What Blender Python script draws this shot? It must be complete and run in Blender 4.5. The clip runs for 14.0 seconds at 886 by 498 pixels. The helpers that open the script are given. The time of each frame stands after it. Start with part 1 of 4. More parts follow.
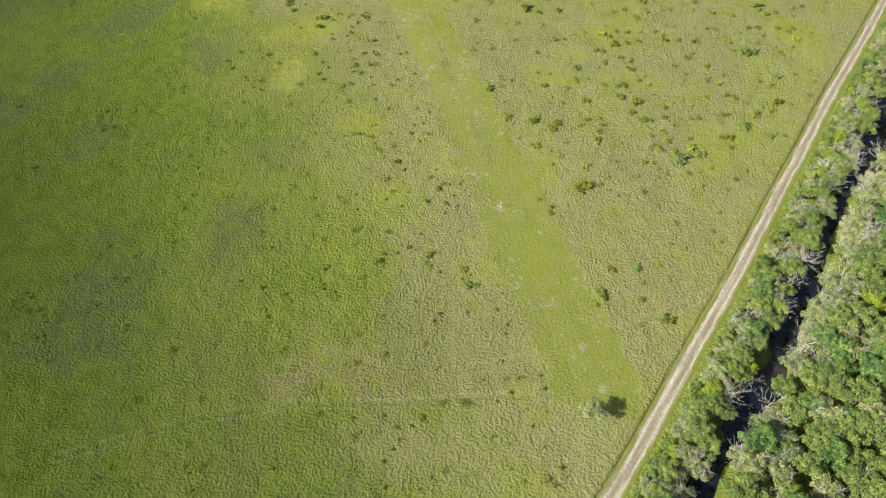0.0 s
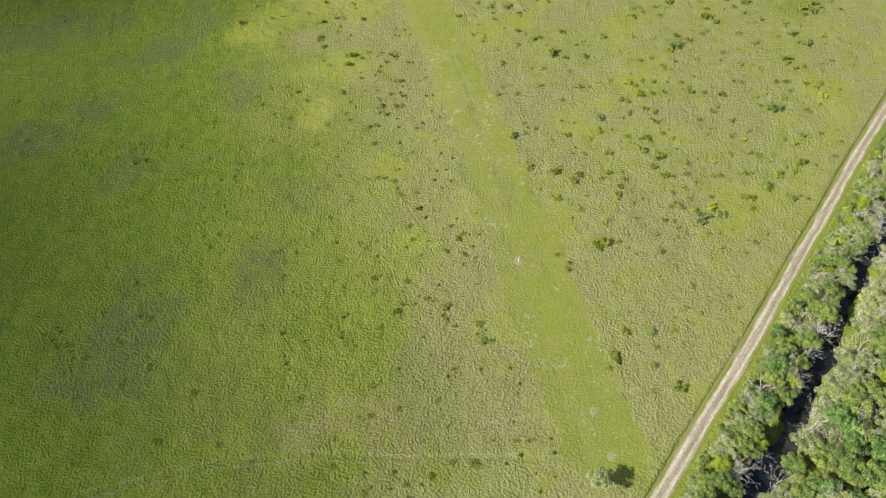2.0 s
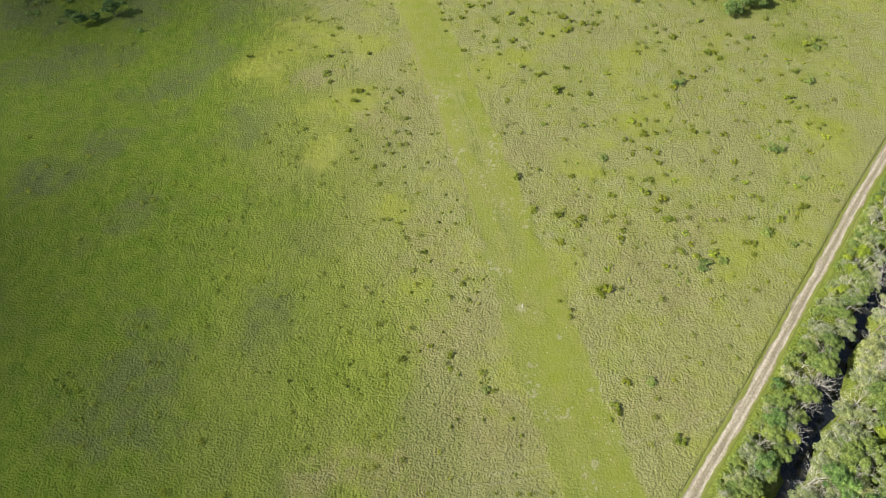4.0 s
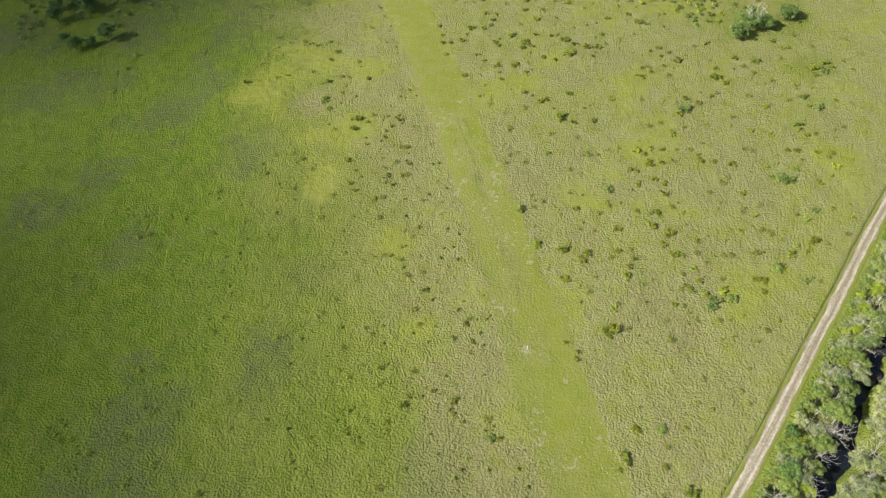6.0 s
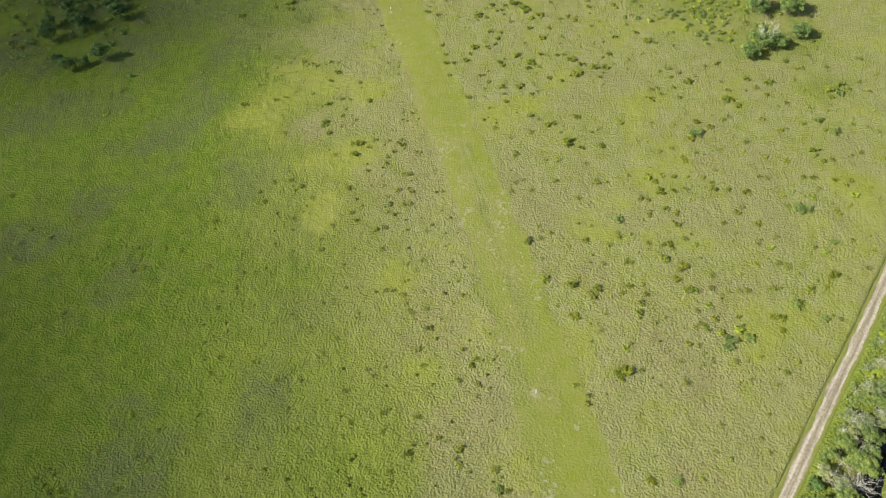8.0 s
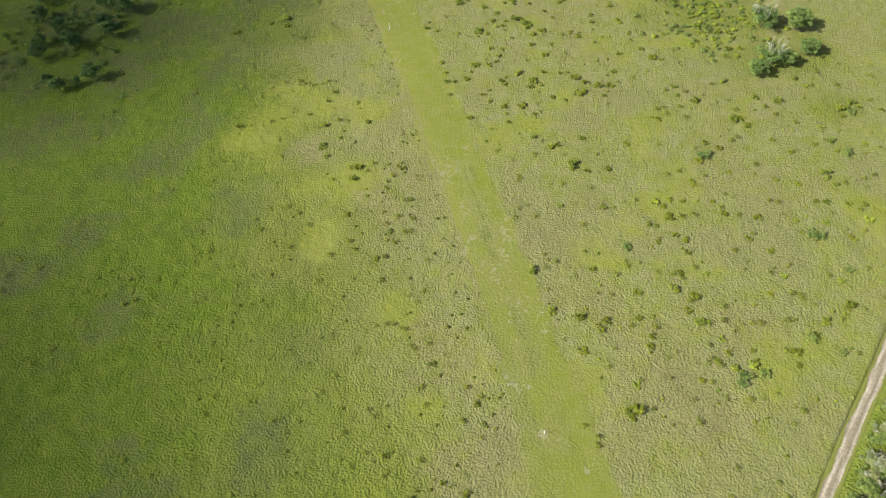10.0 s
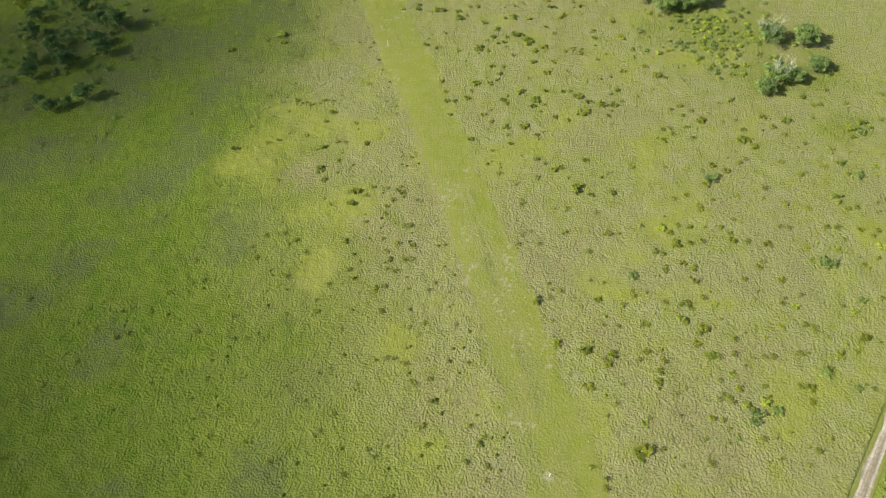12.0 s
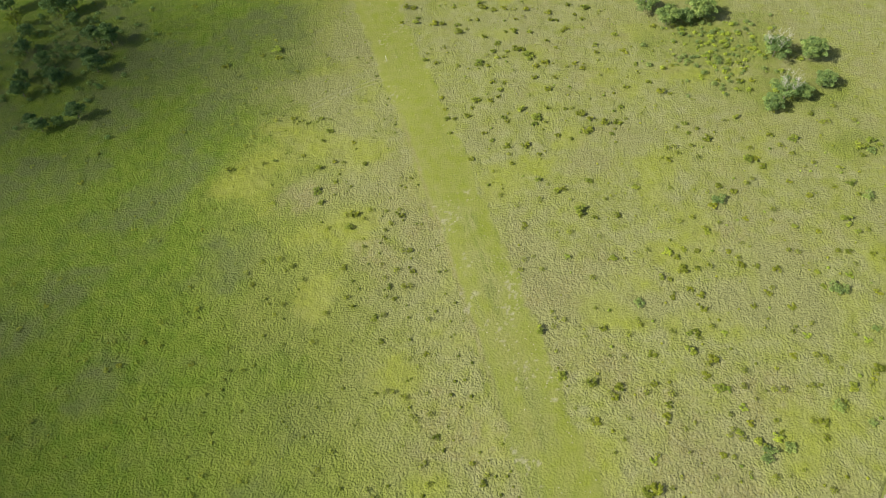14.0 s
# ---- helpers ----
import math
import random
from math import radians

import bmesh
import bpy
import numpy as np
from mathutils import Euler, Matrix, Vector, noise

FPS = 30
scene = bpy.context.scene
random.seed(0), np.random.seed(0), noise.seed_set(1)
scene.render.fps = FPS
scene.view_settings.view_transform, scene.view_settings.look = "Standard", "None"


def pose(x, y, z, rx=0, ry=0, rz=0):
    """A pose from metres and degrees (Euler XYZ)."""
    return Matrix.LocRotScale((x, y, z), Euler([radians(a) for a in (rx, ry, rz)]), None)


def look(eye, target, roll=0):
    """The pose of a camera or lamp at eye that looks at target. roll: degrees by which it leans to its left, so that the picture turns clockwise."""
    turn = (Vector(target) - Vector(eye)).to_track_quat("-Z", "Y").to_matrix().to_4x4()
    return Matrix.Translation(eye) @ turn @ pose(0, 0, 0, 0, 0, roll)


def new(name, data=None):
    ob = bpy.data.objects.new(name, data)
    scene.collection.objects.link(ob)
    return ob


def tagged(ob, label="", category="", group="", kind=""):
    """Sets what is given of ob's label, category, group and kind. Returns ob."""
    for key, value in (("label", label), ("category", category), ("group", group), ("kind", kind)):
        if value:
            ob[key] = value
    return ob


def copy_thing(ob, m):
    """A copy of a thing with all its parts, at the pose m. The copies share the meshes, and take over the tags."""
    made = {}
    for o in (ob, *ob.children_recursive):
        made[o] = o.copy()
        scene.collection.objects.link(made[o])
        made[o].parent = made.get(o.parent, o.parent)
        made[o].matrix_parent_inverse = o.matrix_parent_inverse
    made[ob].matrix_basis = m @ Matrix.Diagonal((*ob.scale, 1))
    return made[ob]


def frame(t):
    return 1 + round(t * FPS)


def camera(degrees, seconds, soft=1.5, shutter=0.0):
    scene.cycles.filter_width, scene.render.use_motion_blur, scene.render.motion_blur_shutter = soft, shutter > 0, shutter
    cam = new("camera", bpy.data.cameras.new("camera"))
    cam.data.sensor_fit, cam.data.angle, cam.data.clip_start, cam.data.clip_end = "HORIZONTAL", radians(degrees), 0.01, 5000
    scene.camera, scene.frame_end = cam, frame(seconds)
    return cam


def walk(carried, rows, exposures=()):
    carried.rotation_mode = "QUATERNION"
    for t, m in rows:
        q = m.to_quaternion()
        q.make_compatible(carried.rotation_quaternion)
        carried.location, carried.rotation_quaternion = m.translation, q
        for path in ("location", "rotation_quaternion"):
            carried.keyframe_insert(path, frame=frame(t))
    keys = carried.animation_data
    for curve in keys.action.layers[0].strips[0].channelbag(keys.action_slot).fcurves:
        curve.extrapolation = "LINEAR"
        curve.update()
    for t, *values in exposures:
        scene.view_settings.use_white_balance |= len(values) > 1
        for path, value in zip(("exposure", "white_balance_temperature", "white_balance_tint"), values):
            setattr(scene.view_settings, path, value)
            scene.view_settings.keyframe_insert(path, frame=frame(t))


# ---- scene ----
cam = camera(69.0, 14.0, soft=1.1)
PATH = [
    (0, (-0.68, 2.9, 95.7), (-4.34, 39.41, 48.21), -4.3),
    (0.5, (-0.35, 4.33, 97.0), (-4.91, 40.99, 49.75), -4.4),
    (1, (0.09, 6.04, 99.18), (-5.1, 42.58, 51.87), -4.6),
    (1.5, (-0.11, 7.72, 100.89), (-5.51, 44.29, 53.61), -4.4),
    (2, (-0.33, 9.35, 102.99), (-5.88, 45.89, 55.71), -4.2),
    (2.5, (-0.55, 11.14, 105.6), (-6.16, 47.47, 58.2), -4.1),
    (3, (-0.4, 12.64, 107.62), (-6.19, 48.97, 60.22), -4.2),
    (5.5, (-1.59, 21.86, 112.48), (-7.5, 58.25, 65.14), -4.7),
    (6, (-1.85, 24.1, 112.62), (-7.79, 60.46, 65.28), -4.8),
    (6.5, (-2.25, 26.33, 112.52), (-8.22, 62.75, 65.21), -4.9),
    (7, (-2.64, 28.53, 112.66), (-8.61, 64.98, 65.38), -5.0),
    (7.5, (-3.17, 30.8, 112.9), (-9.08, 67.19, 65.59), -4.9),
    (8, (-3.45, 32.98, 112.93), (-9.45, 69.37, 65.62), -5.0),
    (10.5, (-5.29, 42.45, 113.27), (-11.11, 78.96, 66.02), -5.2),
    (11, (-5.34, 44.27, 113.4), (-11.25, 80.81, 66.18), -5.3),
    (11.5, (-5.59, 46.25, 113.77), (-11.47, 82.73, 66.49), -5.4),
    (12, (-5.89, 48.03, 113.93), (-11.71, 84.51, 66.65), -5.4),
    (12.5, (-6.17, 49.95, 114.25), (-11.96, 86.37, 66.94), -5.4),
    (13, (-6.88, 51.73, 114.42), (-12.46, 88.15, 67.08), -5.3),
    (13.5, (-6.98, 53.63, 114.7), (-12.56, 89.99, 67.3), -5.4),
    (14, (-6.76, 55.05, 114.69), (-12.52, 91.44, 67.32), -5.7),
]
walk(cam, [(t, look(eye, target, roll)) for t, eye, target, roll in PATH], exposures=[(0, 0.86), (3, 0.86), (7, 0.82), (14, 0.81)])

# ---- world, sun, exposure ----
SUN_ELEVATION, SUN_AZIMUTH = radians(37.0), math.atan2(-0.40, -0.92)
world = bpy.data.worlds.new("world")
scene.world = world
world.use_nodes = True
sky = world.node_tree.nodes.new("ShaderNodeTexSky")
sky.sky_type, sky.sun_disc = "NISHITA", False
sky.dust_density, sky.ozone_density = 3.0, 0.8
sky.sun_elevation = SUN_ELEVATION
sky.sun_rotation = math.pi / 2 - SUN_AZIMUTH
world.node_tree.nodes["Background"].inputs["Strength"].default_value = 0.066
world.node_tree.links.new(sky.outputs[0], world.node_tree.nodes["Background"].inputs[0])
sun_way = Vector((math.cos(SUN_AZIMUTH) * math.cos(SUN_ELEVATION), math.sin(SUN_AZIMUTH) * math.cos(SUN_ELEVATION), math.sin(SUN_ELEVATION)))
sun = new("sun", bpy.data.lights.new("sun", "SUN"))
sun.data.energy, sun.data.angle, sun.data.color = 4.8, radians(1.5), (1.0, 0.955, 0.815)
sun.matrix_world = look(sun_way * 400, (0, 0, 0))


# ---- materials ----
def shader(name, roughness=0.8, specular=0.2):
    m = bpy.data.materials.new(name)
    m.use_nodes = True
    t = m.node_tree
    p = t.nodes["Principled BSDF"]
    p.inputs["Roughness"].default_value = roughness
    p.inputs["Specular IOR Level"].default_value = specular
    return m, t, p


def node(t, kind, **values):
    n = t.nodes.new("ShaderNode" + kind)
    for key, value in values.items():
        if key == "op":
            n.operation = value
        elif key == "blend":
            n.data_type, n.blend_type = "RGBA", value
        elif key == "attribute":
            n.attribute_name = value
        else:
            n.inputs[key.replace("_", " ")].default_value = value
    return n


def noise_at(t, scale, detail=3.0, rough=0.55):
    """A fractal pattern over the place, in cycles per metre."""
    place = node(t, "NewGeometry")
    n = node(t, "TexNoise", Scale=scale, Detail=detail, Roughness=rough)
    t.links.new(place.outputs["Position"], n.inputs["Vector"])
    return n.outputs["Fac"]


def stretch(t, value, low, high, out_low=0.0, out_high=1.0):
    n = node(t, "MapRange")
    for i, v in enumerate((low, high, out_low, out_high)):
        n.inputs[i + 1].default_value = v
    t.links.new(value, n.inputs[0])
    return n.outputs[0]


def mix(t, factor, a, b, blend="MIX"):
    n = node(t, "Mix", blend=blend)
    if isinstance(factor, (int, float)):
        n.inputs[0].default_value = factor
    else:
        t.links.new(factor, n.inputs[0])
    for socket, v in ((n.inputs[6], a), (n.inputs[7], b)):
        if isinstance(v, tuple):
            socket.default_value = (*v, 1)
        else:
            t.links.new(v, socket)
    return n.outputs[2]


def times(t, a, b, op="MULTIPLY"):
    n = node(t, "Math", op=op)
    for socket, v in ((n.inputs[0], a), (n.inputs[1], b)):
        if isinstance(v, (int, float)):
            socket.default_value = v
        else:
            t.links.new(v, socket)
    return n.outputs[0]


def bump(t, p, height, strength, distance):
    n = node(t, "Bump", Strength=strength, Distance=distance)
    t.links.new(height, n.inputs["Height"])
    t.links.new(n.outputs[0], p.inputs["Normal"])


def cell_shift(t):
    """The place with a random push, to break up regular cells."""
    place = node(t, "NewGeometry")
    n = node(t, "TexNoise", Scale=0.9, Detail=2.0)
    t.links.new(place.outputs["Position"], n.inputs["Vector"])
    push = node(t, "VectorMath", op="MULTIPLY_ADD")
    push.inputs[1].default_value = (5.0, 5.0, 5.0)
    t.links.new(n.outputs["Color"], push.inputs[0])
    t.links.new(place.outputs["Position"], push.inputs[2])
    return push.outputs[0]


def grass_material(name, blades):
    """Meadow grass: olive, lush, yellow, grey and mown growth by the sward's own attributes."""
    m, t, p = shader(name, 0.85, 0.12)
    growth = node(t, "Attribute", attribute="growth")
    parts = node(t, "SeparateColor")
    t.links.new(growth.outputs["Color"], parts.inputs[0])
    worn = node(t, "Attribute", attribute="worn").outputs["Fac"]
    fine, middle, broad = noise_at(t, 1.7, 4, 0.7), noise_at(t, 0.3, 3, 0.6), noise_at(t, 0.05, 3)
    blotch = noise_at(t, 0.14, 3, 0.6)
    c = mix(t, stretch(t, middle, 0.3, 0.7), OLIVE, STRAW)
    c = mix(t, stretch(t, broad, 0.45, 0.65, 0, 0.3), c, FRESH)
    c = mix(t, times(t, stretch(t, blotch, 0.48, 0.68, 0, 0.45), stretch(t, parts.outputs["Red"], 0, 0.3, 1.0, 0.15)), c, ASH)
    c = mix(t, stretch(t, parts.outputs["Red"], 0, 0.25, 0.0, 0.7), c, OLIVE)
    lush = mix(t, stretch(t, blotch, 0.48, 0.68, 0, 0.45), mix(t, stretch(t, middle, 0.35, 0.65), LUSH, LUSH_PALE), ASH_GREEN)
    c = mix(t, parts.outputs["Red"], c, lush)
    c = mix(t, parts.outputs["Green"], c, mix(t, stretch(t, middle, 0.3, 0.7), YELLOW, FRESH))
    c = mix(t, parts.outputs["Blue"], c, mix(t, stretch(t, parts.outputs["Red"], 0.15, 0.5), BROWN, GREY))
    c = mix(t, growth.outputs["Alpha"], c, mix(t, stretch(t, middle, 0.35, 0.68), MOWN, MOWN_DRY))
    c = mix(t, node(t, "Attribute", attribute="rust").outputs["Fac"], c, mix(t, stretch(t, fine, 0.35, 0.65), RUST, ASH))
    c = mix(t, worn, c, EARTH)
    c = mix(t, 1.0, c, mix(t, stretch(t, fine, 0.25, 0.75), (0.93, 0.935, 0.93), (1.08, 1.07, 1.07)), "MULTIPLY")
    if blades:
        each = node(t, "NewGeometry").outputs["Random Per Island"]
        c = mix(t, 1.0, c, mix(t, each, (0.93, 0.935, 0.93), (1.12, 1.1, 1.08)), "MULTIPLY")
        bleached = times(t, stretch(t, each, 0.6, 0.8, 0, 0.3), stretch(t, growth.outputs["Alpha"], 0, 0.5, 1.0, 0.1))
        bleached = times(t, bleached, stretch(t, parts.outputs["Red"], 0, 1, 1.0, 0.3))
        c = mix(t, bleached, c, (0.285, 0.272, 0.14))
        thin = node(t, "BsdfTranslucent")
        t.links.new(c, thin.inputs["Color"])
        both = node(t, "MixShader", Fac=0.3)
        t.links.new(p.outputs[0], both.inputs[1])
        t.links.new(thin.outputs[0], both.inputs[2])
        t.links.new(both.outputs[0], t.nodes["Material Output"].inputs["Surface"])
    else:
        tuft = node(t, "TexVoronoi", Scale=2.0)
        tuft.feature = "SMOOTH_F1"
        place = node(t, "NewGeometry")
        swirl = mix(t, 0.16, place.outputs["Position"], cell_shift(t))
        t.links.new(swirl, tuft.inputs["Vector"])
        dome = times(t, 1.0, times(t, tuft.outputs["Distance"], 1.6, "POWER"), "SUBTRACT")
        rough = times(t, times(t, times(t, dome, 0.18), times(t, noise_at(t, 2.5, 2, 0.5), 1.5), "ADD"), times(t, noise_at(t, 4.5, 2), 0.1), "ADD")
        bump(t, p, rough, 1.0, 0.42)
        relief = p.inputs["Normal"].links[0].from_node
        calm = times(t, times(t, stretch(t, growth.outputs["Alpha"], 0, 0.5, 1.0, 0.45), stretch(t, parts.outputs["Red"], 0, 0.4, 0.78, 0.92)), stretch(t, parts.outputs["Green"], 0, 0.8, 1.0, 0.45))
        t.links.new(calm, relief.inputs["Strength"])
    t.links.new(c, p.inputs["Base Color"])
    return m


OLIVE, STRAW, FRESH = (0.158, 0.18, 0.036), (0.2, 0.211, 0.092), (0.172, 0.196, 0.028)
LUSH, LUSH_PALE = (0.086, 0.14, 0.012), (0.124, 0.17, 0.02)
ASH, ASH_GREEN = (0.205, 0.205, 0.105), (0.1, 0.126, 0.034)
YELLOW, GREY, BROWN = (0.178, 0.206, 0.02), (0.097, 0.119, 0.042), (0.18, 0.187, 0.078)
MOWN, MOWN_DRY, EARTH = (0.146, 0.172, 0.025), (0.17, 0.185, 0.05), (0.27, 0.26, 0.18)
RUST = (0.158, 0.143, 0.05)
grass_sward, grass_blade = grass_material("meadow_sward", False), grass_material("grass_blade", True)


def leaf_material(name, dark, light, glow=0.25):
    m, t, p = shader(name, 0.6, 0.15)
    info = node(t, "ObjectInfo")
    each = node(t, "NewGeometry").outputs["Random Per Island"]
    c = mix(t, each, dark, light)
    c = mix(t, 1.0, c, mix(t, info.outputs["Random"], (0.8, 0.84, 0.86), (1.16, 1.1, 1.0)), "MULTIPLY")
    c = mix(t, 1.0, c, mix(t, stretch(t, noise_at(t, 0.7, 2), 0.35, 0.65), (0.74, 0.78, 0.84), (1.3, 1.25, 1.1)), "MULTIPLY")
    t.links.new(c, p.inputs["Base Color"])
    through_leaf = node(t, "BsdfTranslucent")
    t.links.new(c, through_leaf.inputs["Color"])
    both = node(t, "MixShader", Fac=glow)
    t.links.new(p.outputs[0], both.inputs[1])
    t.links.new(through_leaf.outputs[0], both.inputs[2])
    t.links.new(both.outputs[0], t.nodes["Material Output"].inputs["Surface"])
    return m


leaf_green = leaf_material("leaf_green", (0.11, 0.175, 0.046), (0.27, 0.345, 0.11), 0.35)
leaf_deep = leaf_material("leaf_deep", (0.066, 0.135, 0.044), (0.2, 0.32, 0.105), 0.38)
leaf_yellow = leaf_material("leaf_yellow", (0.18, 0.25, 0.03), (0.32, 0.4, 0.06), 0.35)
leaf_grey = leaf_material("leaf_grey", (0.18, 0.23, 0.095), (0.36, 0.4, 0.21), 0.3)
leaf_olive = leaf_material("leaf_olive", (0.115, 0.14, 0.016), (0.27, 0.315, 0.04), 0.4)
leaf_tree = leaf_material("leaf_tree", (0.09, 0.16, 0.046), (0.25, 0.34, 0.115), 0.38)
leaf_bush = leaf_material("leaf_bush", (0.12, 0.165, 0.024), (0.31, 0.37, 0.06), 0.38)


def plain(name, dark, light, scale, roughness=0.85, relief=0.3, depth=0.05):
    m, t, p = shader(name, roughness, 0.2)
    n = noise_at(t, scale, 5, 0.65)
    t.links.new(mix(t, stretch(t, n, 0.3, 0.7), dark, light), p.inputs["Base Color"])
    bump(t, p, n, relief, depth)
    return m


bark = plain("bark", (0.12, 0.10, 0.08), (0.24, 0.21, 0.17), 6.0)
bare_wood = plain("bare_wood", (0.36, 0.345, 0.31), (0.6, 0.58, 0.53), 4.0)
white_paint = plain("white_paint", (0.62, 0.62, 0.60), (0.8, 0.8, 0.78), 9.0, 0.5, 0.1, 0.01)
pale_rubble = plain("pale_rubble", (0.24, 0.23, 0.14), (0.42, 0.4, 0.29), 5.0)


def road_material():
    """Pale sandy wheel tracks, a browner streaky middle and weedy margins."""
    m, t, p = shader("sandy_track", 0.95, 0.1)
    use = node(t, "Attribute", attribute="use").outputs["Fac"]
    weedy = node(t, "Attribute", attribute="weedy").outputs["Fac"]
    fine, middle, specks = noise_at(t, 3.0, 5, 0.7), noise_at(t, 0.5, 3), noise_at(t, 1.9, 4, 0.7)
    c = mix(t, stretch(t, fine, 0.3, 0.7), (0.15, 0.128, 0.094), (0.29, 0.255, 0.2))
    c = mix(t, times(t, stretch(t, middle, 0.42, 0.6), 0.35), c, (0.17, 0.165, 0.075))
    pale = mix(t, stretch(t, fine, 0.36, 0.62), (0.27, 0.242, 0.195), (0.47, 0.43, 0.365))
    c = mix(t, use, c, pale)
    grass = mix(t, stretch(t, fine, 0.35, 0.65), (0.125, 0.155, 0.03), (0.185, 0.195, 0.06))
    edge = stretch(t, times(t, weedy, times(t, specks, 0.9), "ADD"), 0.8, 1.05)
    c = mix(t, edge, c, grass)
    t.links.new(c, p.inputs["Base Color"])
    bump(t, p, times(t, fine, noise_at(t, 12.0, 3), "ADD"), 0.5, 0.1)
    return m


sandy_track = road_material()


def water_material():
    m, t, p = shader("still_water", 0.06, 0.5)
    n = noise_at(t, 0.25, 4)
    t.links.new(mix(t, stretch(t, n, 0.52, 0.72), (0.008, 0.011, 0.016), (0.045, 0.041, 0.028)), p.inputs["Base Color"])
    bump(t, p, noise_at(t, 1.6, 3), 0.04, 0.05)
    return m


still_water = water_material()


# ---- the lie of the land ----
def value_noise(x, y, cell, seed):
    """Smooth random values 0 to 1 over the plan, one per cell of that many metres."""
    u, v = x / cell + 1000.0, y / cell + 1000.0
    i, j = np.floor(u).astype(np.int64), np.floor(v).astype(np.int64)
    f, g = u - i, v - j
    f, g = f * f * (3 - 2 * f), g * g * (3 - 2 * g)

    def corner(a, b):
        h = (a * 374761393 + b * 668265263 + seed * 974711) & 0xFFFFFFFF
        h = ((h ^ (h >> 13)) * 1274126177) & 0xFFFFFFFF
        return ((h ^ (h >> 16)) & 0xFFFF) / 65535.0

    low = corner(i, j) * (1 - f) + corner(i + 1, j) * f
    high = corner(i, j + 1) * (1 - f) + corner(i + 1, j + 1) * f
    return low * (1 - g) + high * g


def ramp(v, low, high):
    k = np.clip((v - low) / (high - low), 0, 1)
    return k * k * (3 - 2 * k)


def road_x(y):
    return 18.0 + 0.662 * (y - 31.8) + 0.3 * np.sin((y - 40) / 17.0) + 0.08 * np.sin(y / 5.1)


def river_x(y):
    return road_x(y) + 13.1 + 0.7 * np.sin(y / 8.0 + 1.0) + 0.4 * np.sin(y / 3.7)


def strip_x(y):
    k = (y - 48.0) / 100.0
    return 17.5 - 30.5 * k - 2.3 * k * k


ACROSS = 0.834  # metres square to road and river for each metre along x


def strip_inside(x, y):
    wobble = 2.0 * (value_noise(x, y, 3.4, 5) - 0.5) + 1.2 * (value_noise(x, y, 1.1, 6) - 0.5)
    off = x - strip_x(y)
    side = 6.75 - np.abs(off) + wobble
    return ramp(side, np.where(off < 0, -0.9, -0.7), np.where(off < 0, 0.8, 0.5)) * ramp(y, 41.0, 49.0)


def patches(x, y, spots, seed):
    """How far a point lies inside any of the given oval patches (x, y, half width, half depth), with ragged rims."""
    inside = np.zeros_like(x)
    rag = 1.3 * (value_noise(x, y, 8.0, seed) - 0.5) + 0.6 * (value_noise(x, y, 2.2, seed + 1) - 0.5) + 0.4 * (value_noise(x, y, 0.9, seed + 2) - 0.5)
    for px, py, rx, ry in spots:
        d = 1 - np.sqrt(((x - px) / rx) ** 2 + ((y - py) / ry) ** 2) + rag
        inside = np.maximum(inside, ramp(d, -0.45, 0.75))
    return inside


YELLOW_SPOTS = [(-72, 164, 10, 8), (-60, 178, 12, 8), (-66, 171, 12, 9), (-77, 161, 5, 5), (-42, 172.7, 6, 7), (-9, 163, 9, 6), (0, 170, 6, 5), (19, 126.5, 7, 5), (14, 128, 5, 5),
                (29, 144, 6, 5), (22, 134, 5, 5), (82, 169, 8, 6), (76, 133, 7, 11), (-47, 129, 4, 5), (-28, 110, 5, 5), (35, 125, 5, 4),
                (-43, 149, 7, 5), (-49, 147, 6, 4), (20, 206, 8, 4), (40, 206, 9, 4)]
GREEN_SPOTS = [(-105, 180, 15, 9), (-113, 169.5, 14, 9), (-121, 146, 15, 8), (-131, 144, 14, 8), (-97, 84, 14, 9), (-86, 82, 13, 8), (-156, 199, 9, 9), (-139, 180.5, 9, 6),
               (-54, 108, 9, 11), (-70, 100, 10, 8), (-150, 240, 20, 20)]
FRESH_SPOTS = [(52, 222, 17, 16), (68, 200, 13, 9), (79, 177, 8, 6)]
GREY_SPOTS = [(-102, 147, 9, 6), (-94, 155, 10, 7), (-89, 165.5, 6, 9), (-91, 178, 6, 9), (-89, 187, 8, 7), (-123, 164, 12, 8), (-157, 187, 14, 11), (-138, 157, 13, 8), (-119, 188, 15, 6),
              (-84, 200, 12, 11), (-65, 206, 11, 11), (-67.5, 142, 8, 6), (-69, 136, 7, 5), (-104, 129, 10, 6), (-111, 116.5, 10, 7), (-42, 125, 7, 7), (-32, 111, 7, 7), (-23, 118, 8, 8)]
GREY_SOUTH = [(-39, 101, 8, 7), (-48, 78, 9, 9), (-73.5, 66.5, 10, 9), (-115, 212, 26, 20), (-122, 196, 16, 8), (-88, 104, 8, 6), (-78, 228, 20, 12), (-140, 222, 24, 20), (-70, 56, 10, 6)]
BROWN_SPOTS = [(28, 66, 15, 7), (13, 57, 18, 7), (38, 80, 10, 6), (-57, 159.5, 8, 5), (-43, 161, 6, 5), (-35, 167, 5, 5), (-8, 38, 16, 7), (-30, 154, 6, 8), (-20, 137, 6, 10), (-16, 120, 6, 10), (30, 95, 9, 7), (-62, 200, 24, 16), (-55, 222, 20, 18), (-45, 188, 10, 14)]


